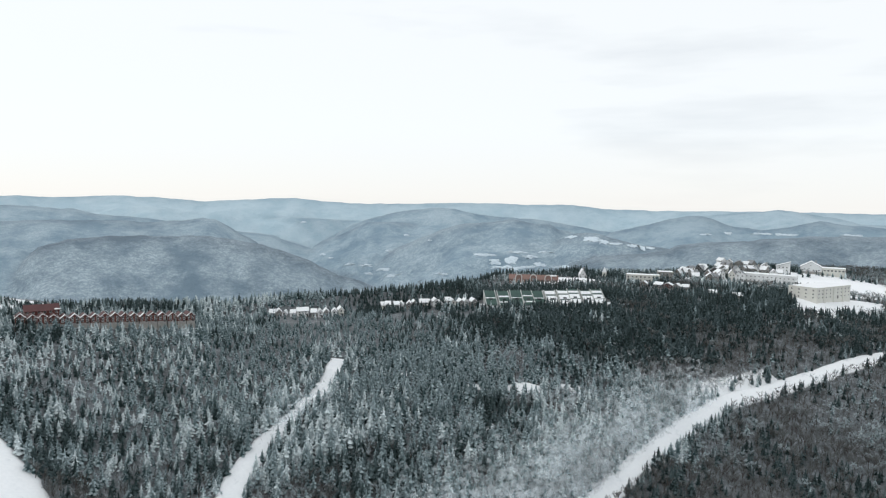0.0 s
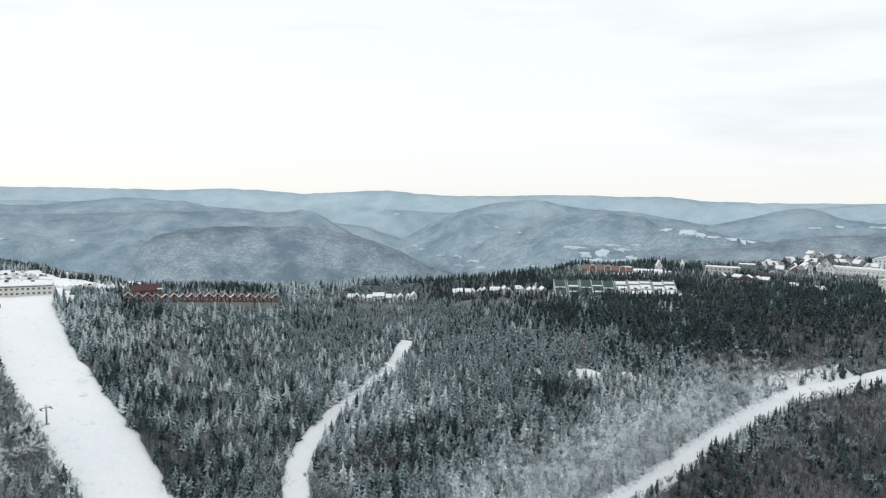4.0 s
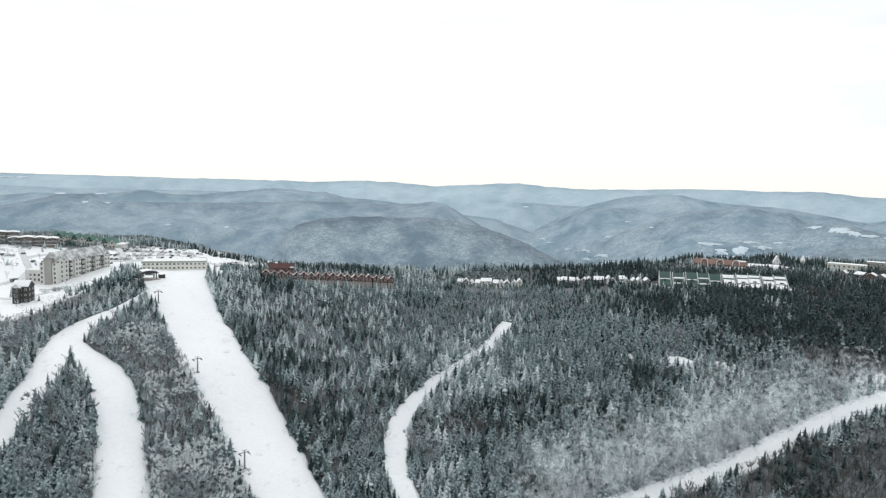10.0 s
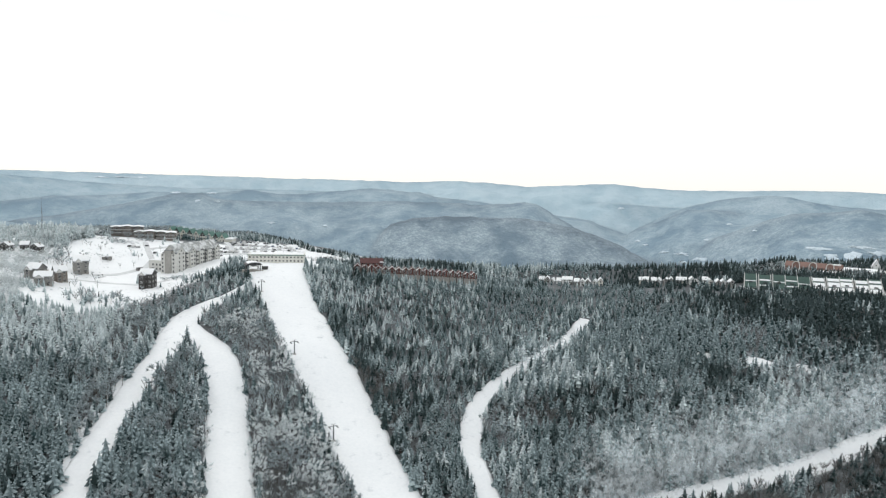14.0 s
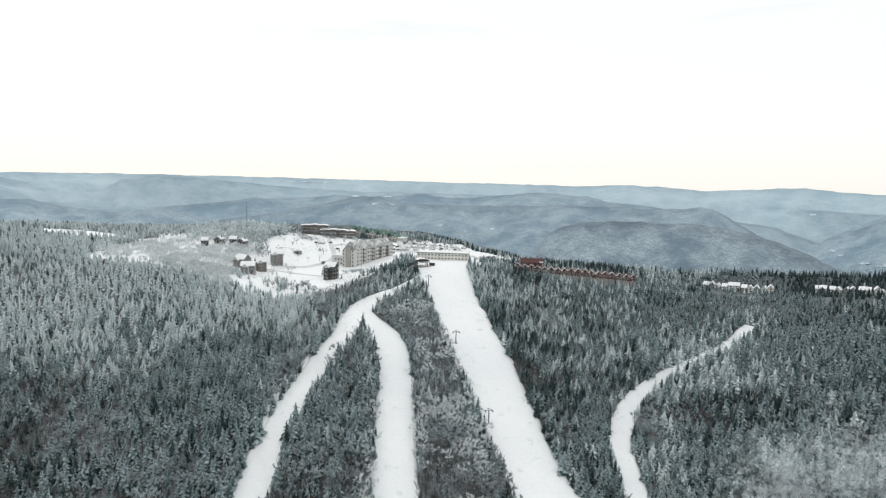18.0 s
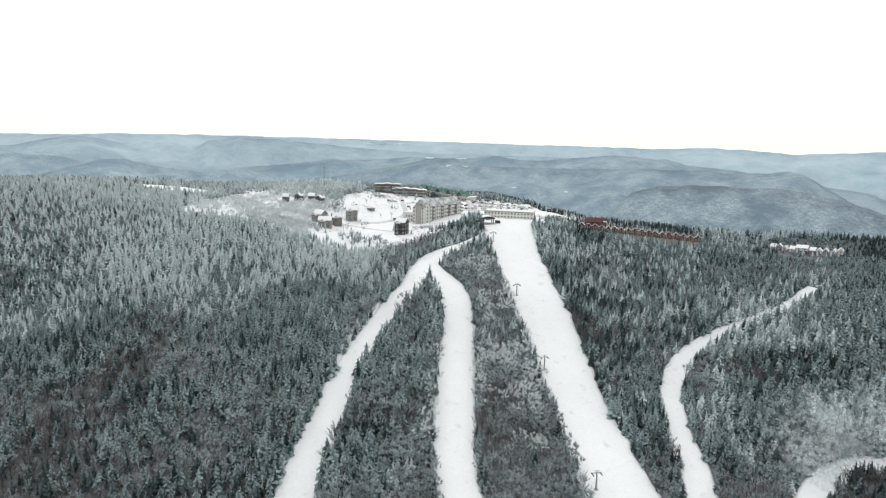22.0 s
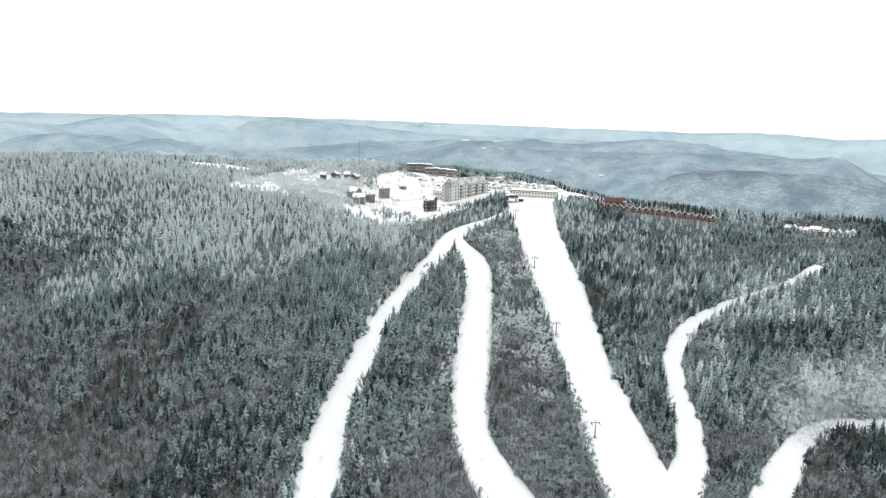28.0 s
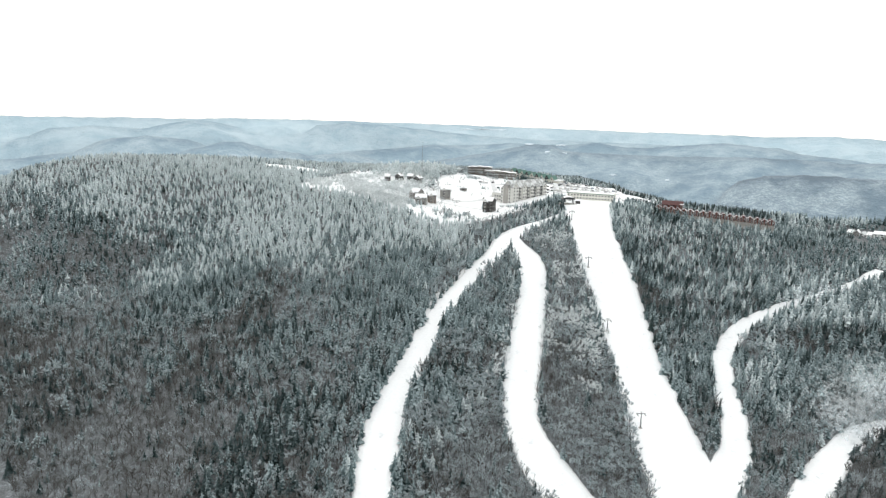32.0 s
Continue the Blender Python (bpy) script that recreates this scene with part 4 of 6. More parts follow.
def build_forest():
    x, y, z, rng = scatter()
    r = np.hypot(x, y)
    rim = np.interp(np.degrees(np.arctan2(-x, y)), [a for a, _ in RIM], [b for _, b in RIM])
    over = np.clip(r - rim, 0, None)
    z = z - over * 0.42 * np.clip(over / 60, 0, 1) - 0.3
    patch = fractal(x / 60, y / 60, 4, 31)
    patch2 = fractal(x / 35, y / 35, 3, 37)
    bearing = np.degrees(np.arctan2(-x, y))
    bald = fractal(x / 48, y / 48, 3, 53)
    band = np.clip((x - 235) / 70, 0, 1) * (z > np.where(x < 330, 60, 53)) * (r < 640)
    plateau = (x > 20) & (x < 270) & (y > 400)
    tongue = (x > -75) & (x < -32) & (y > 300) & (y < 420)
    strips = (x > -100) & (x < 60) & (y < 485)
    hotel_bank = (x > -110) & (x < -12) & (y > 455) & (y < 520)
    edge = ((r > rim - np.where(bearing < -18, -6, 20)) & (bearing > -46) & (bearing < -1)).astype(float)
    rimed_grove = ((x < -95) & (y > 490) & (x > -280)).astype(float)
    # rimed trees beside the east track, whitened further to stand in for mist
    mist_zone = 1.0 * np.exp(-(((x - 262) / 105)**2 + ((y - 322) / 32)**2)) + 0.5 * (along_run(x, y, [(a, b + 6, w + 3) for a, b, w in RUNS["far"][9:]], 0)) - 0.4 * ((x > 345) & (y > 300))
    # share of spruce: thick on the plateau's edge and the west shoulder, broken by leafless stands on the steep slopes
    share = np.interp(y, (200, 260, 330, 420, 470), (0.34, 0.44, 0.56, 0.80, 0.97)) + np.where(x < -88, 1.1, 1.3) * patch + 0.18 * ((x > 20) & (x < 200) & (y > 370)) + np.where(x < -88, np.interp(y, (190, 260, 330), (-0.06, 0.10, 0.40)), 0) + 0.6 * band + 0.6 * edge - 0.16 * ((x > -32) & (x < 25) & (y > 320) & (y < 475)) + 0.25 * ((x > 175) & (z <= 55)) + 0.35 * mist_zone + 0.5 * tongue + 0.4 * plateau + 0.2 * ((x > 330) & (y > 310)) + 0.3 * ((x > -130) & (x < -60) & (y > 400) & (y < 465))
    glade = (x > 120) & (x < 345) & (y > 300) & (y < 425) & (band < 0.3)
    share = share + 0.22 * glade
    share = np.where((x < -100) & (y > 500) & (x > -260), 0.15, share)
    share = np.where((bearing > 9) & (r > rim - 70) & (x < -225), 0.85, share)
    share = np.where((bald > 0.22) & (y < 400), share - 0.45, share)
    south = (x > 105) & (y < np.interp(x, (105, 160, 220, 400, 560), (205, 280, 288, 278, 222)))
    share = np.where(south, share - 0.22, share)
    share = np.where((np.abs(x + 107) < 24) & (np.abs(y - 476) < 14), 0.6, share)
    spruce = rng.random(len(x)) < np.clip(share, 0.06, 0.98)
    # rime: heavy on the western crest, round the village and in the mist zone, little on the dark plateau edge
    # offsets also paint brightness into the rime: less of it darkens the lower west
    rime = np.where(x < -60, 1.12, np.where(x < 20, 0.95, 0.80)) + np.where(x < 20, 0.5, 1.1) * patch2 + 0.7 * mist_zone - 0.85 * band - 0.75 * edge - 0.15 * ((r > 640) & (x > 60)) + 0.10 * ((x > -95) & (x < 70)) + 0.5 * rimed_grove + 0.25 * ~spruce * (bald < 0.1) - np.where(x < -88, np.interp(y, (185, 235, 300, 370, 430), (0.95, 0.72, 0.40, 0.16, 0.0)), 0) - 0.10 * ((x < -215) & (y < 330)) + 0.16 * (glade & (x > 210)) + 0.32 * (strips & (x < 30) & (y > 325)) - 0.32 * ((x > 22) & (x < 75) & (y > 320) & (y < 560)) + 0.4 * ((x > -130) & (x < -60) & (y > 400) & (y < 465)) - 0.45 * hotel_bank + np.interp(x, (20, 21, 110, 130, 269, 270), (0, 0.12, 0.12, 0.38, 0.38, 0)) * (y > 370) * (1 - band) + np.interp(x, (40, 60, 140, 160, 299, 300), (0.0, -0.25, -0.25, 0.06, 0.16, 0.0)) * ((y > 375) & (y < 500)) + 0.28 * ((x > 110) & (x < 215) & (y > 315) & (y < 385))
    rime = np.where((bald > 0.22) & (y < 400), rime - 0.45, rime)
    rime = np.where(south, rime - 0.50, rime)
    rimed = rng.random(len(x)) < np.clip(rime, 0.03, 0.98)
    heavy = np.where(x < -80, np.interp(y, (260, 340, 400, 450), (-0.3, 0.08, 0.5, 0.95)), -0.05) + 0.25 * ((x > 20) & (x < 235) & (y > 370)) + 0.45 * mist_zone + 0.8 * patch2 + 0.3 * ((x > 420) & (r > 640)) + 0.6 * rimed_grove + 0.25 * ((x > -100) & (x < 22) & (y > 330)) - 0.35 * ((x > -150) & (x < -88) & (y < 395))
    white = rimed & (rng.random(len(x)) < np.clip(heavy, 0.0, 0.95))
    rimed |= spruce & (x < -88) & (rng.random(len(x)) < np.interp(y, (220, 400), (0.30, 0.60)))
    height = np.where(spruce, rng.uniform(5.2, 8.4, len(x)), rng.uniform(6.0, 8.8, len(x))) * (1 + 0.35 * patch)
    height *= np.where((x > -95) & (x < 15), np.interp(y, (520, 560), (1.0, 0.8)), np.interp(y, (410, 490), (1.0, 0.85)))
    height *= np.where(tongue, 1.45, np.where(strips, 1.2, 1.0))
    height *= np.where(hotel_bank, 0.75, 1.0) * (1 + 0.2 * band)
    height = np.where(edge > 0, rng.uniform(7.5, 11.0, len(x)), height)
    height *= np.where((x < -95) & (x > -240) & (y > 500), 1.2, 1.0)
    height *= 1 + 0.35 * ((np.abs(x + 107) < 20) & (np.abs(y - 476) < 12))
    height *= np.where((x > 50) & (x < 170) & (y > 500) & (y < 533), 1.12, 1.0) * np.where(glade & spruce, 1.25, 1.0)
    height *= np.where((x > -62) & (x < 110) & (y > 600) & (r > rim - 60), 0.6, 1.0)
    rimed &= ~((bearing > -9) & (bearing < 4) & (r > rim - 15) & (rng.random(len(x)) < 0.75))
    height *= np.where((x > 205) & (x < 350) & (y > 445) & (y < 545), 0.82, 1.0)
    height *= np.where((x > 470) & (x < 525) & (y > 340), 0.7, 1.0)
    rnd = random.Random(3)
    fine = [spruce_template(rnd, 18, rnd.uniform(.20, .29)) for _ in range(10)]
    coarse = [spruce_template(rnd, 10, rnd.uniform(.24, .34)) for _ in range(7)]
    slender = [upright_template(rnd, 10, 10, rnd.uniform(.24, .36)) for _ in range(10)]
    rounded = [round_template(rnd, 10, 11, rnd.uniform(.36, .50)) for _ in range(8)]
    bare_far = [round_template(rnd, 7, 6, rnd.uniform(.32, .46)) for _ in range(3)] + [upright_template(rnd, 7, 6, rnd.uniform(.24, .36)) for _ in range(4)]
    puffy = (rng.random(len(x)) < np.clip(0.15 + 2.2 * fractal(x / 40, y / 40, 3, 83) + 0.6 * ((y > 265) & (x > -60) & (x < 25)) + 0.35 * ((y > 330) & (x > 25) & (x < 130)), 0.0, 0.9))
    powdered = (x > -34) & (x < 24) & (y > 265) & (fractal(x / 18, y / 18, 2, 91) > -0.02)
    spots = np.stack([x, y, z], -1)
    near = (r < 470) | ((np.abs(x + 113) < 30) & (np.abs(y - 484) < 20))
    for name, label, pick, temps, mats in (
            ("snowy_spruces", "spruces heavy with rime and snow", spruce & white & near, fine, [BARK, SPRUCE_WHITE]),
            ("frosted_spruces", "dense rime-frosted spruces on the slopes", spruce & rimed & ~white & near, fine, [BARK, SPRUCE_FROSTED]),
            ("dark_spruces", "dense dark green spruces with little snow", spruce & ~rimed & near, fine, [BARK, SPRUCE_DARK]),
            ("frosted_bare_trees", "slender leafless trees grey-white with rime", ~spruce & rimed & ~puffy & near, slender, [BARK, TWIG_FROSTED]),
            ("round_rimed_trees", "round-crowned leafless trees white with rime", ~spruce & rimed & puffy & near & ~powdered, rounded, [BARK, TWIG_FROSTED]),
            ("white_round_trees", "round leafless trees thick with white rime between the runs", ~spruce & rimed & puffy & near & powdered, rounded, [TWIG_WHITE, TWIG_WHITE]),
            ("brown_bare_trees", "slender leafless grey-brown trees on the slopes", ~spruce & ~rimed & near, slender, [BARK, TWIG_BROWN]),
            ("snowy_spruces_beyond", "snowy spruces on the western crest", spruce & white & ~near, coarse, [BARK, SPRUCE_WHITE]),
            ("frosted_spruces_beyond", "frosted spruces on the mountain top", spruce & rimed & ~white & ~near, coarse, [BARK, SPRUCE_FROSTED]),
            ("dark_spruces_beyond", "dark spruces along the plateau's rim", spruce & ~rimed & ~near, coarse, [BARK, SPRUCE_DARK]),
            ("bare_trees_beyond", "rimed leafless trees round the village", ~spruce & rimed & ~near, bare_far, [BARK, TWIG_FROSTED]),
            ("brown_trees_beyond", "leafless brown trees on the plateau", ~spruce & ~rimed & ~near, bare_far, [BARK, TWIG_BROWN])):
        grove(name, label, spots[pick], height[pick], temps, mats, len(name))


build_forest()


def build_village_trees():
    """White rimed wood west of the village, brush by the lodges, and spruces before the inn."""
    rng, rnd = np.random.default_rng(23), random.Random(23)
    x, y = rng.uniform(-300, -140, 6000), rng.uniform(455, 672, 6000)
    gaps = fractal(x / 20, y / 20, 3, 71)
    keep = white_grove(x, y) & (rng.random(6000) < np.clip(0.66 + 1.6 * gaps + 0.3 * (y > 600), 0.06, 0.95)) & (rng.random(6000) < 0.85)
    for hx, hy in GROVE_HOUSES:
        keep &= np.hypot(x - hx, y - hy + 2) > 4.8
    x, y = x[keep], y[keep]
    height = rng.uniform(3.2, 6.4, len(x)) * (1 + 0.9 * np.clip((y - 600) / 30, 0, 1) + 0.25 * np.clip((500 - y) / 20, 0, 1))
    crest = (y > 606) & (rng.random(len(x)) < 0.75)
    spots = np.stack([x, y, near_land(x, y) - 0.2], -1)
    white = [round_template(rnd, 11, 12, rnd.uniform(.36, .48)) for _ in range(8)]
    grove("white_rimed_trees", "bushy leafless trees thick with white rime round the village", spots[~crest], height[~crest], white, [TWIG_WHITE, TWIG_WHITE], 14)
    grove("white_crest_spruces", "broad spruces white with rime along the crest", spots[crest], height[crest] * 1.12, [spruce_template(rnd, 16, rnd.uniform(.26, .34)) for _ in range(7)], [BARK, SPRUCE_WHITE], 17)
    spots = []
    for cx, cy, rx, ry, n in ((-132, 655, 11, 10, 70), (-70, 541, 9, 5, 34), (-112, 672, 8, 6, 24), (-44, 534, 5, 4, 10)):
        spots += [(cx + rng.normal(0, rx * .5), cy + rng.normal(0, ry * .5)) for _ in range(n)]
    b = np.array(spots)
    grove("brown_brush", "grey-brown leafless brush poking through the snow", np.stack([b[:, 0], b[:, 1], near_land(b[:, 0], b[:, 1]) - 0.1], -1), rng.uniform(1.6, 4.0, len(b)), [round_template(rnd, 9, 9, .5) for _ in range(5)], [BARK, TWIG_FROSTED], 15)
    u = rng.random(34)
    x, y = -101 + 46 * u + rng.normal(0, 1.2, 34), 711 - 9.5 * u + rng.normal(0, 1.6, 34)
    grove("inn_spruces", "dark frosted spruces standing before the green-roofed inn", np.stack([x, y, near_land(x, y) - 0.2], -1), rng.uniform(5.0, 8.4, 34), [spruce_template(rnd, 14, rnd.uniform(.2, .28)) for _ in range(5)], [BARK, SPRUCE_FROSTED], 16)


def build_bushes():
    """Low rimed brush on the open snow round the village and along the runs."""
    rng = np.random.default_rng(19)
    x, y = rng.uniform(-170, 60, 2600), rng.uniform(470, 700, 2600)
    keep = np.zeros(2600, bool)
    for name in ("village", "village_upper", "car_park", "terrace"):
        keep |= on_field(x, y, name, 0.95)
    keep &= fractal(x / 22, y / 22, 3, 61) > 0.10
    for yx, yy, yr in YARDS:
        keep &= np.hypot(x - yx, y - yy) > yr * 0.8
    x, y = x[keep], y[keep]
    rnd = random.Random(9)
    grove("snowy_bushes", "low leafless bushes dusted with rime on the snow", np.stack([x, y, near_land(x, y) + 0.5], -1), rng.uniform(0.7, 1.9, len(x)), [round_template(rnd, 9, 9, .6) for _ in range(5)], [BARK, TWIG_FROSTED], 8)


build_bushes()
build_village_trees()


def blown_build(nt, bsdf):
    """Loose powder in the air: mostly see-through, lit from all sides."""
    out = nt.nodes["Material Output"]
    clear, grains, mixed = nt.nodes.new("ShaderNodeBsdfTransparent"), nt.nodes.new("ShaderNodeBsdfTranslucent"), nt.nodes.new("ShaderNodeMixShader")
    both = nt.nodes.new("ShaderNodeMixShader")
    bsdf.inputs["Base Color"].default_value = (0.86, 0.92, 0.95, 1)
    grains.inputs["Color"].default_value = (0.86, 0.92, 0.95, 1)
    nt.links.new(bsdf.outputs["BSDF"], both.inputs[1])
    nt.links.new(grains.outputs["BSDF"], both.inputs[2])
    thick = range_node(nt, noise_node(nt, 0.05, 4, 0.6), 0.32, 0.62, 0.03, 0.30)
    nt.links.new(thick, mixed.inputs["Fac"])
    nt.links.new(clear.outputs["BSDF"], mixed.inputs[1])
    nt.links.new(both.outputs["Shader"], mixed.inputs[2])
    nt.links.new(mixed.outputs["Shader"], out.inputs["Surface"])


BLOWN_SNOW = material("blown_snow", blown_build, 1.0)


def build_blown_snow():
    """Powder lifted off the east track by the wind, drifting over the trees beside it: thousands of thin wisps."""
    rng = np.random.default_rng(47)
    line = resample([(a, b, 0) for a, b, _ in RUNS["far"][4:13]], 1.0)
    n = 15000
    pick = line[np.minimum((rng.beta(1.15, 1.5, n) * len(line)).astype(int), len(line) - 1)]
    x, y = pick[:, 0] + rng.normal(0, 9, n), pick[:, 1] + rng.gamma(2.0, 8.0, n) + 1
    up = rng.gamma(1.6, 3.0, n) + 0.8
    extra = 500   # a breath of it over the narrow track
    x, y, up = np.append(x, rng.normal(158, 16, extra)), np.append(y, 408 + rng.normal(0, 6, extra)), np.append(up, rng.exponential(3.5, extra))
    z = near_land(x, y) + up + 0.8
    m = len(x)
    size = rng.uniform(0.9, 2.4, m)
    a = rng.normal(0, 1, (m, 3))
    b = rng.normal(0, 1, (m, 3))
    a /= np.linalg.norm(a, axis=1)[:, None]
    b -= (a * b).sum(1)[:, None] * a
    b /= np.linalg.norm(b, axis=1)[:, None]
    c = np.stack([x, y, z], -1)
    verts = np.stack([c + a * size[:, None], c + (b * .9 - a * .5) * size[:, None], c - (b * .9 + a * .5) * size[:, None]], 1).reshape(-1, 3)
    me = mesh_from("blown_snow", verts, np.arange(3 * m).reshape(-1, 3), [BLOWN_SNOW])
    tagged(new("blown_snow", me), "powder snow drifting off the track over the trees", "blown snow", kind="stuff")


build_blown_snow()


def build_lower_woods():
    """The same woods going on down the slope below the viewpoint."""
    rng = np.random.default_rng(23)
    gx, gy = np.meshgrid(np.arange(-190, 230, 5.2), np.arange(-170, 150, 5.2))
    x = (gx + rng.uniform(-2.4, 2.4, gx.shape)).ravel()
    y = (gy + rng.uniform(-2.4, 2.4, gy.shape)).ravel()
    keep = np.hypot(x, y - 0) < 260
    keep &= ~((np.hypot(x, y) > 150) & (y > 120))
    for pts in RUNS.values():
        keep &= ~along_run(x, y, pts, 1.0)
    x, y = x[keep], y[keep]
    spruce = (rng.random(len(x)) < 0.45 + 1.2 * fractal(x / 50, y / 50, 3, 71))
    rnd = random.Random(12)
    spots = np.stack([x, y, near_land(x, y) - .3], -1)
    tall = rng.uniform(6, 11, len(x))
    grove("frosted_spruces_below", "frosted spruces lower down the slope", spots[spruce], tall[spruce], [spruce_template(rnd, 11, rnd.uniform(.2, .27)) for _ in range(5)], [BARK, SPRUCE_FROSTED], 41)
    grove("bare_trees_below", "leafless trees lower down the slope", spots[~spruce], tall[~spruce] * .8, [upright_template(rnd, 7, 6, .3) for _ in range(5)], [BARK, TWIG_FROSTED], 42)


build_lower_woods()


# ---- building kit ----
def part(name, bm, mat, parent, label=""):
    """One mesh under a thing or under a part."""
    me = bpy.data.meshes.new(name)
    bm.to_mesh(me)
    bm.free()
    return hang(name, me, mat, parent, Matrix.Identity(4), label)


def hang(name, me, mat, parent, m, label=""):
    if mat is not None and not me.materials:
        me.materials.append(mat)
    ob = new(name, me)
    ob.parent = parent
    ob.matrix_basis = m
    if label:
        tagged(ob, label)
    return ob


def box(bm, x0, x1, y0, y1, z0, z1):
    m = Matrix.Translation(((x0 + x1) / 2, (y0 + y1) / 2, (z0 + z1) / 2)) @ Matrix.Diagonal((x1 - x0, y1 - y0, z1 - z0, 1))
    return bmesh.ops.create_cube(bm, size=1, matrix=m)["verts"]


def boxed(*sizes, bevel=0.0):
    bm = bmesh.new()
    for s in sizes:
        box(bm, *s)
    if bevel:
        bmesh.ops.bevel(bm, geom=bm.edges[:], offset=bevel, segments=1, affect="EDGES")
    return bm


def tube(bm, a, b, ra, rb, sides=8):
    a, b = Vector(a), Vector(b)
    m = Matrix.Translation((a + b) / 2) @ (b - a).to_track_quat("Z", "Y").to_matrix().to_4x4()
    bmesh.ops.create_cone(bm, cap_ends=True, segments=sides, radius1=ra, radius2=rb, depth=(b - a).length, matrix=m)
    return bm


def prism(profile, y0, y1):
    """A solid with the outline (x, z) from y0 to y1."""
    bm = bmesh.new()
    a = [bm.verts.new((x, y0, z)) for x, z in profile]
    b = [bm.verts.new((x, y1, z)) for x, z in profile]
    n = len(profile)
    bm.faces.new(a)
    bm.faces.new(b[::-1])
    for i in range(n):
        bm.faces.new((a[i], b[i], b[(i + 1) % n], a[(i + 1) % n]))
    bmesh.ops.recalc_face_normals(bm, faces=bm.faces)
    return bm


MESHES = {}


def window_meshes(w, h):
    key = (round(w, 2), round(h, 2))
    if key not in MESHES:
        frame_bm = boxed((-w / 2, -w / 2 + .1, -.1, .04, 0, h), (w / 2 - .1, w / 2, -.1, .04, 0, h), (-w / 2 + .1, w / 2 - .1, -.1, .04, 0, .1), (-w / 2 + .1, w / 2 - .1, -.1, .04, h - .1, h), (-.03, .03, -.07, .02, .1, h - .1))
        frame_me, pane_me = bpy.data.meshes.new("window"), bpy.data.meshes.new("pane")
        frame_bm.to_mesh(frame_me)
        frame_bm.free()
        pane_bm = boxed((-w / 2 + .08, w / 2 - .08, -.045, .0, .08, h - .08))
        pane_bm.to_mesh(pane_me)
        pane_bm.free()
        frame_me.materials.append(TRIM)
        pane_me.materials.append(GLASS)
        MESHES[key] = frame_me, pane_me
    return MESHES[key]


def window(parent, x, y, z, turn, w=1.4, h=1.5):
    """A window whose outside looks along -y before the turn."""
    frame_me, pane_me = window_meshes(w, h)
    win = hang("window", frame_me, None, parent, pose(x, y, z, 0, 0, turn))
    hang("pane", pane_me, None, win, Matrix.Identity(4))
    return win


def windows(parent, w, d, floors, cols, ends, z0=1.0, rise=3.0, ww=1.4, wh=1.5, back=False):
    """Rows of windows on the front and both ends of a block w by d."""
    for f in range(floors):
        z = z0 + f * rise
        for c in range(cols):
            window(parent, (c + .5 - cols / 2) * w / cols, -d / 2 - .05, z, 0, ww, wh)
        for c in range(ends):
            y = (c + .5 - ends / 2) * d / ends
            window(parent, -w / 2 - .05, y, z, -90, ww, wh)
            window(parent, w / 2 + .05, y, z, 90, ww, wh)


def stand(name, label, category, x, y, turn, group="", z=None):
    root = new(name)
    root.empty_display_size = 1
    root.matrix_basis = pose(x, y, ground_at(x, y) + 0.6 if z is None else z, 0, 0, turn)
    return tagged(root, label, category, group)


def gable_profile(w, h, rise, over, thick, lift=0.0):
    """Outline across a pitched roof of that thickness."""
    e = w / 2 + over
    drop = rise * over / (w / 2)
    return ((-e, h - drop + lift), (0, h + rise + lift), (e, h - drop + lift), (e, h - drop + thick + lift), (0, h + rise + thick + lift), (-e, h - drop + thick + lift))


def gable_roof(root, w, d, h, rise, along, mat, over=.5, snow=0.35, part_name="roof"):
    """A pitched roof, its ridge along the depth ("y") or the width ("x"), with snow on it."""
    span, run = (w, d) if along == "y" else (d, w)
    spin = Matrix.Identity(4) if along == "y" else Matrix.Rotation(math.pi / 2, 4, "Z")
    bm = prism(gable_profile(span, h, rise, over, .25), -run / 2 - over, run / 2 + over)
    bmesh.ops.transform(bm, matrix=spin, verts=bm.verts)
    roof = part(part_name, bm, mat, root)
    if snow:
        bm = prism(gable_profile(span, h, rise, over - .12, snow, .26), -run / 2 - over + .12, run / 2 + over - .12)
        bmesh.ops.transform(bm, matrix=spin, verts=bm.verts)
        part("snow_cover", bm, ROOF_SNOW, roof, "smooth snow on the roof")
    gables = []
    for s in (-1, 1):
        bm = bmesh.new()
        vs = [bm.verts.new((x, s * (run / 2 - .01), z)) for x, z in ((-span / 2, h), (span / 2, h), (0, h + rise))]
        vs2 = [bm.verts.new((v.co.x, v.co.y - s * .25, v.co.z)) for v in vs]
        bm.faces.new(vs)
        bm.faces.new(vs2[::-1])
        for i in range(3):
            bm.faces.new((vs[i], vs[(i + 1) % 3], vs2[(i + 1) % 3], vs2[i]))
        bmesh.ops.recalc_face_normals(bm, faces=bm.faces)
        bmesh.ops.transform(bm, matrix=spin, verts=bm.verts)
        gables.append(bm)
    return roof, gables


def chimney(root, x, y, z, h=1.8):
    bm = boxed((x - .45, x + .45, y - .45, y + .45, z, z + h), (x - .55, x + .55, y - .55, y + .55, z + h, z + h + .2))
    part("chimney", bm, GREY_STONE, root)


def door(root, x, y, turn=0, w=1.1, h=2.1, mat=None):
    leaf = hang("door", boxed_mesh("door", (-w / 2, w / 2, -.08, .03, 0, h)), mat or DARK_WOOD, root, pose(x, y, 0, 0, 0, turn))
    hang("handle", boxed_mesh("handle", (w / 2 - .2, w / 2 - .1, -.14, -.08, 1.0, 1.12)), STEEL, leaf, Matrix.Identity(4), "small metal handle")


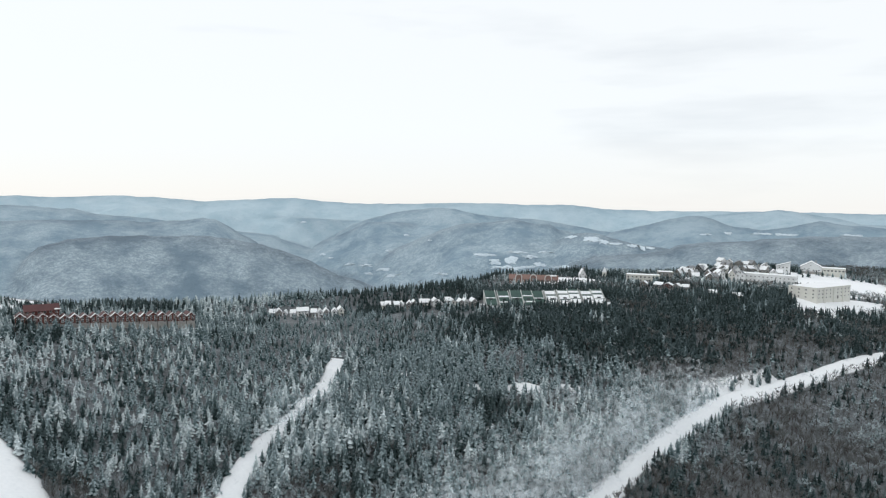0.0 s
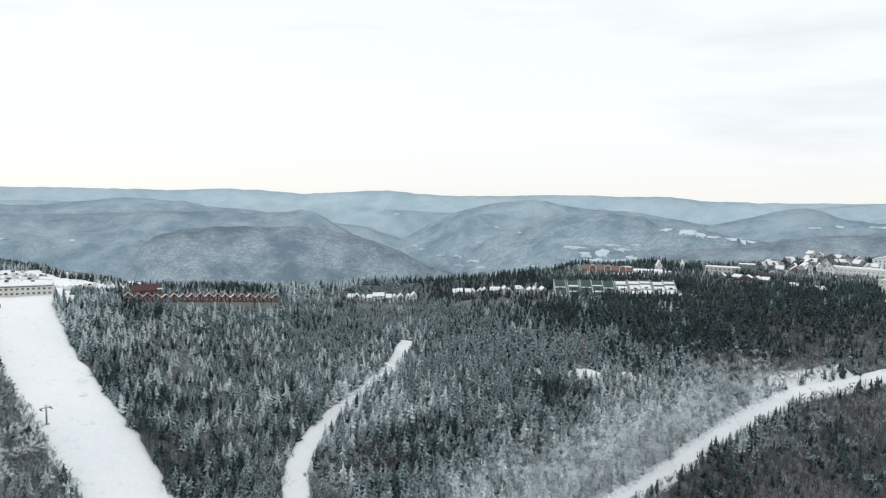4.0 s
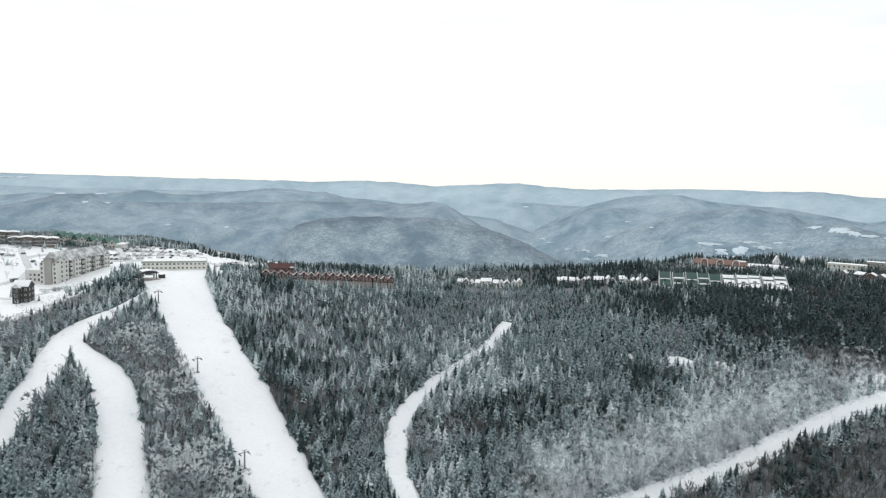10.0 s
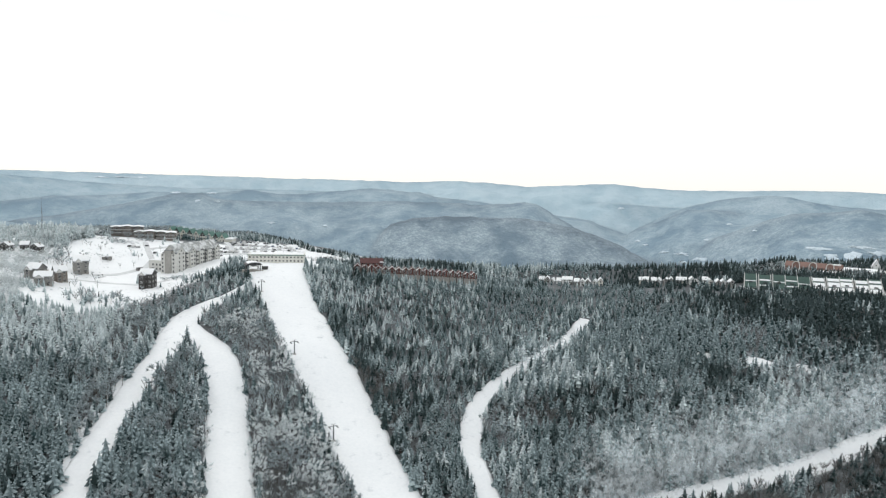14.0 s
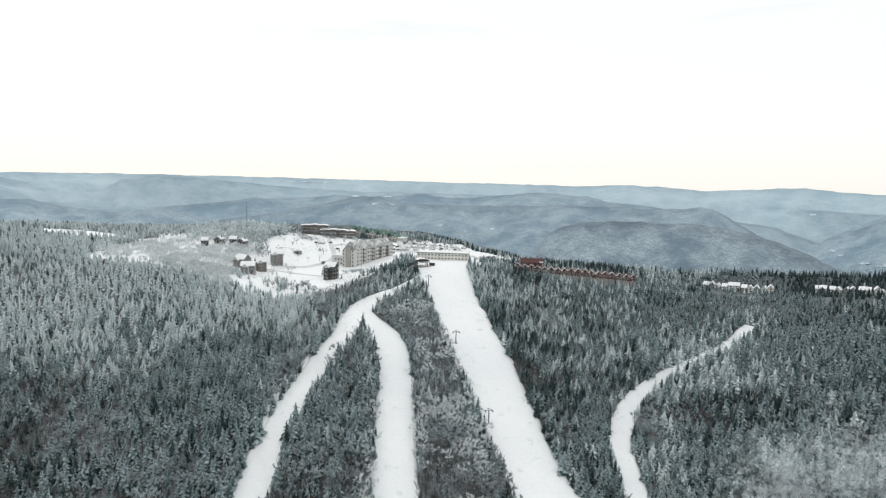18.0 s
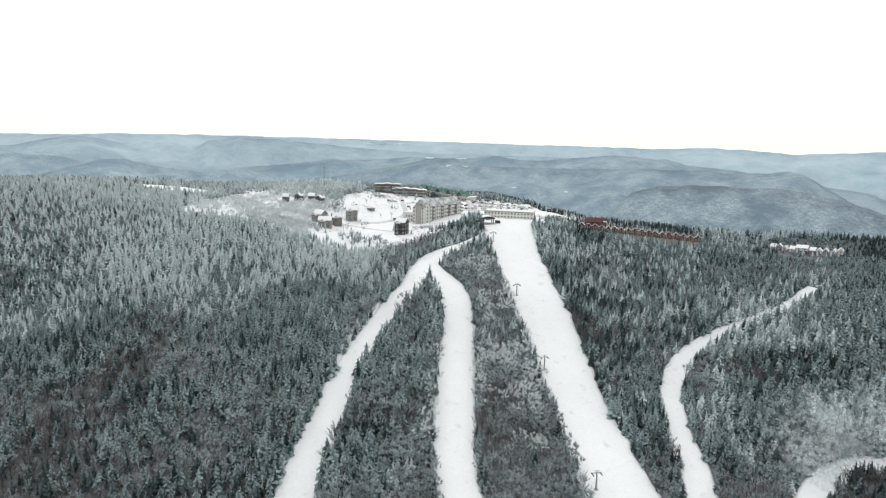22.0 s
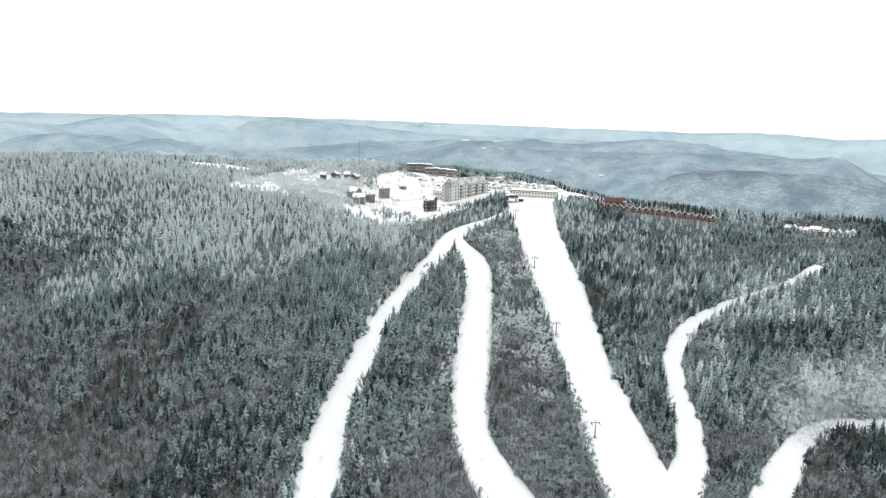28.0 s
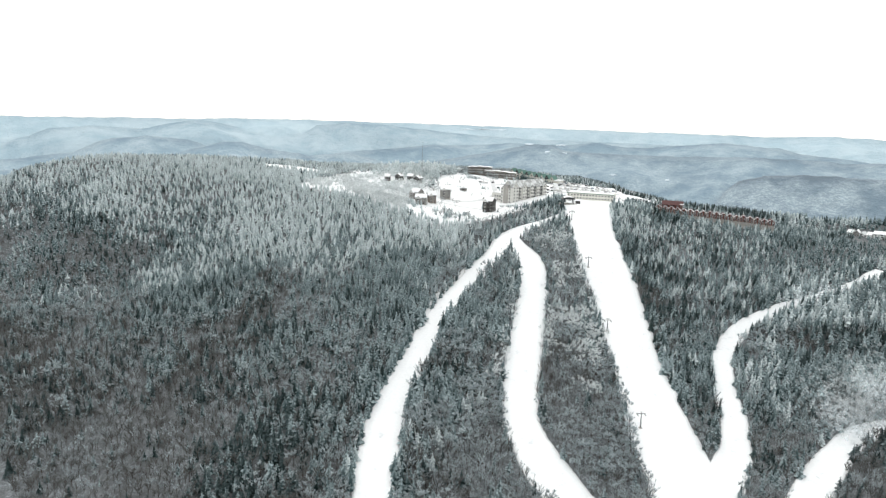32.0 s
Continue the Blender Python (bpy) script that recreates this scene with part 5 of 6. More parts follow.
def boxed_mesh(name, *sizes):
    key = (name, sizes)
    if key not in MESHES:
        me = bpy.data.meshes.new(name)
        bm = boxed(*sizes)
        bm.to_mesh(me)
        bm.free()
        MESHES[key] = me
    return MESHES[key]


def house(label, x, y, turn, w, d, h, rise, wall, roof_mat, along="y", floors=2, cols=2, ends=2, group="", name="house", snow=.35, stack=True, z=None, category="house", porch=False, cross=False):
    """A pitched-roof house: walls on a stone base, roof with snow, windows, door, chimney."""
    root = stand(name, label, category, x, y, turn, group, z)
    part("base", boxed((-w / 2 - .1, w / 2 + .1, -d / 2 - .1, d / 2 + .1, -5, .5)), GREY_STONE, root)
    roof, gables = gable_roof(root, w, d, h, rise, along, roof_mat, snow=snow)
    part("wall", boxed((-w / 2, w / 2, -d / 2, d / 2, .5, h)), wall, root)
    for bm in gables:
        part("gable", bm, wall, root)
    windows(root, w, d, floors, cols, ends, 1.1, (h - .4) / floors, min(1.3, w / cols * .5), 1.4)
    if along == "y" and w > 6:
        window(root, 0, -d / 2 - .05, h + rise * .2, 0, 1.1, 1.2)
    door(root, w * .28, -d / 2 - .03)
    if stack:
        chimney(root, w * .22, d * .15, h + rise * .3, rise * .8 + .6)
    if cross:
        cw, cd = w * .46, 2.4
        part("front_wing", boxed((-w * .18 - cw / 2, -w * .18 + cw / 2, -d / 2 - cd, -d / 2, -4, h - .6)), wall, root)
        for lift, mat, nm in ((0, roof_mat, "wing_roof"), (.24, ROOF_SNOW, "wing_snow")):
            bm = prism(gable_profile(cw, h - .6, rise * .75, .4 - lift * .4, .22, lift), -d / 2 - cd - .4 + lift, -d / 2 + 1.5)
            bmesh.ops.translate(bm, verts=bm.verts, vec=(-w * .18, 0, 0))
            part(nm, bm, mat, root)
        bm = prism(((-cw / 2, h - .6), (cw / 2, h - .6), (0, h - .6 + rise * .75)), -d / 2 - cd + .02, -d / 2 - cd + .25)
        bmesh.ops.translate(bm, verts=bm.verts, vec=(-w * .18, 0, 0))
        part("wing_gable", bm, TRIM, root)
        for f in range(floors):
            window(root, -w * .18, -d / 2 - cd - .05, 1.0 + f * (h - 1.0) / floors, 0, 1.7, 1.6)
    if porch:
        deck = part("deck", boxed((-w / 2, w / 2, -d / 2 - 2.2, -d / 2, 2.6, 2.85)), TIMBER, root)
        for px in (-w / 2 + .2, 0, w / 2 - .2):
            hang("post", boxed_mesh("post", (-.1, .1, -.1, .1, -4, 2.6)), TIMBER, root, Matrix.Translation((px, -d / 2 - 2.0, 0)))
        part("railing", boxed((-w / 2, w / 2, -d / 2 - 2.2, -d / 2 - 2.12, 3.75, 3.85), (-w / 2, w / 2, -d / 2 - 2.2, -d / 2 - 2.12, 3.3, 3.36)), TIMBER, deck)
    return root


def flat_block(label, x, y, turn, w, d, h, wall, floors, cols, ends, name="building", category="building", parapet=.6, base=True, group="", ww=1.5, wh=1.4, z=None, snow=True):
    """A flat-roofed block with a parapet and snow behind it."""
    root = stand(name, label, category, x, y, turn, group, z)
    part("wall", boxed((-w / 2, w / 2, -d / 2, d / 2, -5, h)), wall, root)
    p = .35
    rim = boxed((-w / 2 - .15, w / 2 + .15, -d / 2 - .15, -d / 2 + p, h, h + parapet), (-w / 2 - .15, w / 2 + .15, d / 2 - p, d / 2 + .15, h, h + parapet),
                (-w / 2 - .15, -w / 2 + p, -d / 2 + p, d / 2 - p, h, h + parapet), (w / 2 - p, w / 2 + .15, -d / 2 + p, d / 2 - p, h, h + parapet))
    roof = part("parapet", rim, wall, root)
    if snow:
        part("snow_cover", boxed((-w / 2 + p, w / 2 - p, -d / 2 + p, d / 2 - p, h, h + parapet + .12), bevel=.05), ROOF_SNOW, root, "flat roof under snow")
    if base:
        part("base", boxed((-w / 2 - .12, w / 2 + .12, -d / 2 - .12, d / 2 + .12, -5, .9)), GREY_STONE, root)
    windows(root, w, d, floors, cols, ends, 1.3, (h - .6) / floors, ww, wh)
    door(root, w * .12, -d / 2 - .03, w=1.8, h=2.3)
    return root


# ---- the hotel ----
def build_hotel():
    w, d, h = 57.0, 10.0, 22.0
    root = stand("hotel", "tall beige hotel with gabled bays and snowy grey roofs", "hotel", -64.4, 590, 62, z=69.4)
    part("stone_base", boxed((-w / 2 - .15, w / 2 + .15, -d / 2 - .15, d / 2 + .15, -6, 3.6)), GREY_STONE, root)
    part("wall", boxed((-w / 2, w / 2, -d / 2, d / 2, 3.6, h)), BEIGE, root)
    roof, gables = gable_roof(root, w, d, h, 5.5, "x", PALE_ROOF, .6, 0)
    for bm in gables:
        part("gable", bm, BEIGE, root)
    for z in (3.6, 13.0, h - .4):
        part("band", boxed((-w / 2 - .2, w / 2 + .2, -d / 2 - .2, -d / 2, z, z + .35)), TRIM, root)
    for bx, bw, bh, peak in ((-23.5, 9.6, 22.0, 4.6), (-8.6, 6.6, 21.6, 3.2), (3.4, 5.6, 21.0, 2.8), (14.2, 5.6, 20.6, 0), (25.2, 6.4, 21.4, 3.0)):
        bd = 1.3
        y0 = -d / 2 - bd
        part("bay", boxed((bx - bw / 2, bx + bw / 2, y0, -d / 2, -5, bh)), BEIGE, root)
        if peak:
            bm = prism(gable_profile(bw, bh, peak, .4, .25), y0 - .4, -d / 2 + 4)
            bmesh.ops.translate(bm, verts=bm.verts, vec=(bx, 0, 0))
            part("bay_roof", bm, PALE_ROOF, root)
            bm = prism(((-bw / 2, bh), (bw / 2, bh), (0, bh + peak)), y0 + .02, y0 + .32)
            bmesh.ops.translate(bm, verts=bm.verts, vec=(bx, 0, 0))
            part("bay_gable", bm, BEIGE, root)
            window(root, bx, y0 - .05, bh + .2, 0, 1.3, 1.5)
        else:
            bm = prism(((y0 - .4, bh), (-d / 2 + 2, bh + 2.6), (-d / 2 + 2, bh + 2.9), (y0 - .4, bh + .3)), -bw / 2 - .3, bw / 2 + .3)
            bmesh.ops.transform(bm, matrix=Matrix.Translation((bx, 0, 0)) @ Matrix.Rotation(math.pi / 2, 4, "Z"), verts=bm.verts)
            part("bay_roof", bm, PALE_ROOF, root)
        part("bay_cornice", boxed((bx - bw / 2 - .15, bx + bw / 2 + .15, y0 - .15, y0, bh - .45, bh - .1)), TRIM, root)
        for f in range(7):
            for c in (-bw * .25, bw * .25):
                window(root, bx + c, y0 - .05, 1.2 + f * 3.15, 0, 1.7, 1.8)
            if f:
                bal = hang("balcony", boxed_mesh("balcony", (-1.6, 1.6, -1.1, 0, 0, .18)), TRIM, root, pose(bx + bw / 2 + 2.6, -d / 2, .6 + f * 3.15))
                hang("railing", boxed_mesh("railing", (-1.6, 1.6, -1.1, -1.04, .18, 1.1), (-1.6, -1.54, -1.04, 0, .18, 1.1), (1.54, 1.6, -1.04, 0, .18, 1.1)), DARK_STEEL, bal, Matrix.Identity(4))
    # no hollow in the wall: flat panels carry the shade as dark colour
    for x in (-17.6, -4.6, 8.2, 19.7):
        part("balcony_recess", boxed((x - 2.6, x + 2.6, -d / 2 - .04, -d / 2 + .1, 3.7, h - .5)), RECESS_SHADE, root, "flat dark panel standing for shaded recess behind balconies")
    for f in range(7):
        z = 1.2 + f * 3.15
        for x in (-19.0, -16.6, -5.9, -3.4, 7.0, 9.4, 18.6, 20.8):
            window(root, x, -d / 2 - .09, z, 0, 1.7, 2.1)
        for y in (-5.5, -1.8, 1.8, 5.5):
            window(root, -w / 2 - .05, y, z, -90, 1.7, 1.8)
            window(root, w / 2 + .05, y, z, 90, 1.7, 1.8)
    part("end_bay", boxed((-w / 2 - 2.2, -w / 2, -6.2, -2.9, -6, h - 1)), BEIGE, root)
    part("end_bay", boxed((-w / 2 - 2.2, -w / 2, 2.9, 6.2, -6, h - 1)), BEIGE, root)
    for f in range(7):
        for y in (-4.6, 4.6):
            window(root, -w / 2 - 2.25, y, 1.2 + f * 3.0, -90, 1.5, 1.8)
    # a tower bay on the near end, a lower wing behind and the entrance roof
    part("stair_tower", boxed((-w / 2 - 2.6, -w / 2, -2.6, 2.6, -6, h + 1.5)), GREY_STONE, root)
    part("tower_roof", boxed((-w / 2 - 3.0, -w / 2 + .3, -3.0, 3.0, h + 1.5, h + 2.0), bevel=.1), GREY_ROOF, root)
    part("wing", boxed((-w / 2 + 2, -w / 2 + 20, d / 2, d / 2 + 15, -6, 15)), BEIGE, root)
    part("wing_snow", boxed((-w / 2 + 2.3, -w / 2 + 19.7, d / 2 + .3, d / 2 + 14.7, 15, 15.4), bevel=.1), ROOF_SNOW, root, "snow on the low wing's roof")
    for f in range(4):
        for y in (2, 5, 8, 11):
            window(root, -w / 2 + 1.95, d / 2 + y, 1.5 + f * 3.15, -90, 1.7, 1.8)
    part("porch_roof", boxed((w / 2 - 12, w / 2 + 3, -d / 2 - 9, -d / 2 - 3.2, 3.6, 4.1), bevel=.08), GREY_ROOF, root)
    part("porch_snow", boxed((w / 2 - 11.8, w / 2 + 2.8, -d / 2 - 8.8, -d / 2 - 3.4, 4.1, 4.45), bevel=.1), ROOF_SNOW, root)
    for x in (w / 2 - 11.5, w / 2 - 4.5, w / 2 + 2.5):
        hang("porch_post", boxed_mesh("porch_post", (-.25, .25, -.25, .25, -4, 3.6)), GREY_STONE, root, Matrix.Translation((x, -d / 2 - 8.4, 0)))
    part("terrace_wall", boxed((-w / 2 - 16, -w / 2, d / 2 - 2, d / 2 - 1.2, -5, 1.4)), GREY_STONE, root)


build_hotel()


def build_lodge():
    w, d, h = 43.0, 17.0, 9.0
    root = flat_block("long cream lodge with rows of windows, snowy flat roof", 0.5, 580, -6.6, w, d, h, CREAM, 3, 15, 4, "lodge", "lodge", .7, z=79.2, ww=1.5, wh=1.3)
    part("eaves", boxed((-w / 2 - .6, w / 2 + .6, -d / 2 - .6, -d / 2 - .15, h - .1, h + .3)), GREEN_ROOF, root)
    part("porch", boxed((-w / 2 + 1, -w / 2 + 11, -d / 2 - 5, -d / 2, -4, 3.2)), CREAM, root)
    part("porch_snow", boxed((-w / 2 + .8, -w / 2 + 11.2, -d / 2 - 5.2, -d / 2, 3.2, 3.6), bevel=.1), ROOF_SNOW, root)
    for x in (-w / 2 + 3, -w / 2 + 6, -w / 2 + 9):
        window(root, x, -d / 2 - 5.05, .8, 0, 1.6, 1.6)


build_lodge()


# ---- village houses ----
house("narrow dark brown house with tall windows and snow on its gable", -85, 515, -12, 8.5, 9, 10, 2.8, DARK_WOOD, GREY_ROOF, "x", 3, 3, 2, cross=True)
house("brown timber house with a snowy roof on the open slope", -137, 557, 18, 9.5, 11, 8.5, 3.2, TIMBER, GREY_ROOF, "x", 3, 3, 3, cross=True)
house("brown house with a stone base below snowy trees", -144, 500, 8, 10, 8.5, 5.6, 2.6, TIMBER, GREY_ROOF, "x", 2, 3, 2, cross=True)
house("grey-brown house with snow on a steep roof", -153, 516, -20, 8.5, 8.5, 6.6, 3.0, TIMBER, GREY_ROOF, "x", 3, 2, 2, cross=True)
house("dark house with white gable trim and snow", -140, 519, 25, 7.5, 8.5, 7.0, 3.0, BROWN_WOOD, GREY_ROOF, "x", 3, 2, 2, cross=True)
for (hx, hy), ht, ww_ in zip(GROVE_HOUSES, (12, -15, 8, -20), (5.6, 6.4, 5.8, 6.6)):
    house("small dark house half hidden among rimed trees", hx, hy, ht, ww_, 6.5, 4.6, 2.2, DARK_WOOD, GREY_ROOF, "x" if ht > 0 else "y", 2, 2, 2, group="houses among the rimed trees")

# the timber lodges on the top, flat roofs under snow
def timber_lodge(label, x, y, turn, z, wings):
    """A lodge of joined wings, each with its own low snowy gable."""
    root = stand("lodge", label, "lodge", x, y, turn, z=z)
    for x0, w, y0, d, h, rise in wings:
        part("wall", boxed((x0 - w / 2, x0 + w / 2, y0 - d / 2, y0 + d / 2, -6, h)), BROWN_WOOD, root)
        for lift, thick, mat, nm in ((0, .3, DARK_WOOD, "roof"), (.31, .34, ROOF_SNOW, "roof_snow")):
            bm = prism(gable_profile(w, h, rise, .9 - lift, thick, lift), y0 - d / 2 - 1.1 + lift, y0 + d / 2 + .6)
            bmesh.ops.translate(bm, verts=bm.verts, vec=(x0, 0, 0))
            part(nm, bm, mat, root)
        bm = prism(((-w / 2, h), (w / 2, h), (0, h + rise)), y0 - d / 2 + .02, y0 - d / 2 + .3)
        bmesh.ops.translate(bm, verts=bm.verts, vec=(x0, 0, 0))
        part("gable", bm, BROWN_WOOD, root)
        cols = max(2, int(w / 3))
        for f in range(2):
            for c in range(cols):
                window(root, x0 + (c + .5 - cols / 2) * w / cols, y0 - d / 2 - .05, .5 + 3.0 * f, 0, 1.7, 1.9)
            bal = part("balcony", boxed((x0 - w / 2 + .3, x0 + w / 2 - .3, y0 - d / 2 - 1.0, y0 - d / 2, -.1 + 3.0 * f, .1 + 3.0 * f)), TIMBER, root)
            part("balcony_snow", boxed((x0 - w / 2 + .35, x0 + w / 2 - .35, y0 - d / 2 - .9, y0 - d / 2 - .05, .1 + 3.0 * f, .38 + 3.0 * f), bevel=.06), ROOF_SNOW, bal, "snow lying on the balcony")
            part("railing", boxed((x0 - w / 2 + .3, x0 + w / 2 - .3, y0 - d / 2 - 1.0, y0 - d / 2 - .92, .85 + 3.0 * f, 1.0 + 3.0 * f), (x0 - w / 2 + .3, x0 + w / 2 - .3, y0 - d / 2 - 1.0, y0 - d / 2 - .92, .4 + 3.0 * f, .5 + 3.0 * f)), TIMBER, bal)


timber_lodge("long brown timber lodge with snowy low gables", -108, 697, 5, 90.5, ((-13.5, 9, 1.5, 13, 5.6, .7), (-4.8, 8.2, -1.5, 15, 6.2, .6), (4.2, 9.4, .8, 14, 5.4, .7), (13.2, 8.4, -.8, 15, 4.9, .6)))
timber_lodge("brown timber lodge wings under thick snow", -134, 706, 8, 94.5, ((-9, 9.4, 1, 13, 5.2, .7), (0, 8.4, -1.4, 14, 5.9, .6), (9, 9.2, .6, 13, 5.3, .7)))


def build_green_inn():
    """A row of steep green gables stepping down the slope."""
    d, n = 14.0, 9
    root = stand("inn", "long stepped inn with steep green metal gables", "inn", -73, 719, -12, z=89.5)
    for k in range(n):
        x, z = (k - (n - 1) / 2) * 6.1, -.72 * k
        part("wall", boxed((x - 3.05, x + 3.05, -d / 2, d / 2, -8, z + 5.4)), CREAM, root)
        bm = prism(gable_profile(5.6, z + 5.2, 4.6, .25, .25), -d / 2 - .7, d / 2 + .3)
        bmesh.ops.translate(bm, verts=bm.verts, vec=(x, 0, 0))
        roof = part("roof", bm, GREEN_ROOF, root)
        bm = prism(((-2.7, z + 5.2), (2.7, z + 5.2), (0, z + 9.6)), -d / 2 - .02, -d / 2 + .25)
        bmesh.ops.translate(bm, verts=bm.verts, vec=(x, 0, 0))
        part("gable", bm, DARK_WOOD if k % 2 else CREAM, root)
        window(root, x, -d / 2 - .07, z + 5.6, 0, 1.4, 1.6)
        for f in range(2):
            for c in (-1.4, 1.4):
                window(root, x + c, -d / 2 - .05, z - .6 + 2.8 * f, 0, 1.4, 1.5)
        if k:
            part("valley_snow", boxed((x - 3.5, x - 2.6, -d / 2 - .4, d / 2, z + 5.3, z + 6.5), bevel=.25), ROOF_SNOW, roof, "snow lodged between two gables")
    x, z = (n / 2 + .45) * 6.1, -.72 * n
    part("end_wing", boxed((x - 2.7, x + 4.0, -d / 2, d / 2, -9, z + 5.0)), CREAM, root)
    part("end_snow", boxed((x - 2.7, x + 4.4, -d / 2 - .5, d / 2 + .5, z + 5.0, z + 6.2), bevel=.35), ROOF_SNOW, root, "white canopy end under snow")


build_green_inn()


# ---- red row on the plateau's edge ----
def build_red_row():
    rnd = random.Random(8)
    a, b = Vector((60, 539)), Vector((149, 529))
    n = 18
    for k in range(n):
        t = k / (n - 1)
        p = a.lerp(b, t)
        step = (0, 1.6, 2.4, 0.6)[(k // 5) % 4]
        tall = 3.5 + rnd.uniform(-.4, .4)
        root = house("red-brown row house with a snow-edged gable", p.x, p.y + step + rnd.uniform(-.6, .6), -6 + rnd.uniform(-3, 3), 4.7, 9, tall, 2.0, RED_WALL, RED_ROOF, "y", 2, 2, 2, "red row houses", "row_house", 0, False, z=80.3 - 6.0 * t ** .8)
        part("snow_edge", prism(gable_profile(4.7, tall, 2.0, .4, .22, .26), -5.0, rnd.uniform(-4.4, -2.6)), ROOF_SNOW, root, "strip of snow along the gable")
    root = house("large dark red house with a broad roof", 72, 549, -6, 17, 11, 5.0, 2.8, RED_WALL, RED_ROOF, "x", 2, 6, 3, "", "house", 0, True, z=80.4)
    part("end_snow", boxed((6.0, 9.2, -6.0, 6.0, 5.2, 5.9), bevel=.3), ROOF_SNOW, root, "snow on the end roof")


build_red_row()


# ---- pale row houses farther along ----
def build_pale_rows():
    rnd = random.Random(12)
    spots = [(214 + 3.9 * k, 546 - 2.8 * k + (k % 3), 67.2 + .1 * k) for k in range(11)] + [(286 + 3.9 * k, 513 - 2.75 * k + (k % 2) * 2, 71.2 + .2 * k) for k in range(15)]
    for x, y, z in spots:
        house("pale grey row house under thick snow", x, y, -32 + rnd.uniform(-8, 8), 3.7, 8, 3.4 + rnd.uniform(-.5, 1.0), 1.9, rnd.choice((WHITE_WALL, WHITE_WALL, CREAM, TIMBER)), GREY_ROOF, rnd.choice("xyy"), 2, 1, 1, "pale row houses", "row_house", .35, False, z=z + rnd.uniform(-.6, .7))


build_pale_rows()


# ---- stepped condominiums with green sloping roofs ----
def build_condos():
    a, b = Vector((350, 471)), Vector((423, 417))
    n = 10
    rnd = random.Random(14)
    turn = math.degrees(math.atan2(b.y - a.y, b.x - a.x))
    for k in range(n):
        p = a.lerp(b, (k + .5) / n)
        snowy = k >= 5
        w, d = 8.9, 16.0
        root = stand("condominium", "terraced condominium, snow over its sloping roof" if snowy else "terraced condominium with a bare green sloping roof", "condominium", p.x + rnd.uniform(-.3, .3), p.y + rnd.uniform(-1.6, 1.6), turn + rnd.uniform(-2, 2), "stepped condominiums", 73.2 + .3 * k + rnd.uniform(-.7, 1.0))
        spin = Matrix.Rotation(math.pi / 2, 4, "Z")
        bm = prism(((-d / 2, -4), (d / 2, -4), (d / 2, 9.6), (-d / 2, 1.8)), -w / 2 + .3, w / 2 - .3)
        bmesh.ops.transform(bm, matrix=spin, verts=bm.verts)
        part("wall", bm, WHITE_WALL, root)
        bm = prism(((-d / 2 - .8, 1.42), (d / 2 + .3, 9.75), (d / 2 + .3, 10.0), (-d / 2 - .8, 1.67)), -w / 2 + .5, w / 2 - .5)
        bmesh.ops.transform(bm, matrix=spin, verts=bm.verts)
        roof = part("roof", bm, CONDO_ROOF, root)
        for e in (-1, 1):
            bm = prism(((-d / 2 - 1.0, -4), (d / 2 + .5, -4), (d / 2 + .5, 10.5), (-d / 2 - 1.0, 2.1)), e * (w / 2 - .22) - .2, e * (w / 2 - .22) + .2)
            bmesh.ops.transform(bm, matrix=spin, verts=bm.verts)
            part("party_wall", bm, WEATHERED, root)
        for y0, y1 in (((-5.4 + rnd.uniform(-.6, .6), -4.9 + rnd.uniform(-.3, .6)), (1.0 + rnd.uniform(-1, 1), 2.2)) if k % 2 else ((-1.2, -.6),)) if not snowy else ((-d / 2 - .6, -4.4 + rnd.uniform(-.8, .8)), (-2.6 + rnd.uniform(-.6, .6), 1.4 + rnd.uniform(-.6, .6)), (3.6, 6.4 + rnd.uniform(-.8, 1.2))):
            za, zb = 1.72 + (y0 + d / 2 + .8) * .487, 1.72 + (y1 + d / 2 + .8) * .487
            bm = prism(((y0, za - .12), (y1, zb - .12), (y1, zb + .25), (y0, za + .25)), -w / 2 + .7, w / 2 - .7)
            bmesh.ops.transform(bm, matrix=spin, verts=bm.verts)
            part("snow_band", bm, ROOF_SNOW, roof)
        for x in (-2.4, 2.4):
            window(root, x, -d / 2 - .05, -.6, 0, 2.0, 1.9)
        part("skylight", boxed((-1.2, 1.2, -2.9, -1.3, 3.9, 5.7)), GLASS, roof)


build_condos()


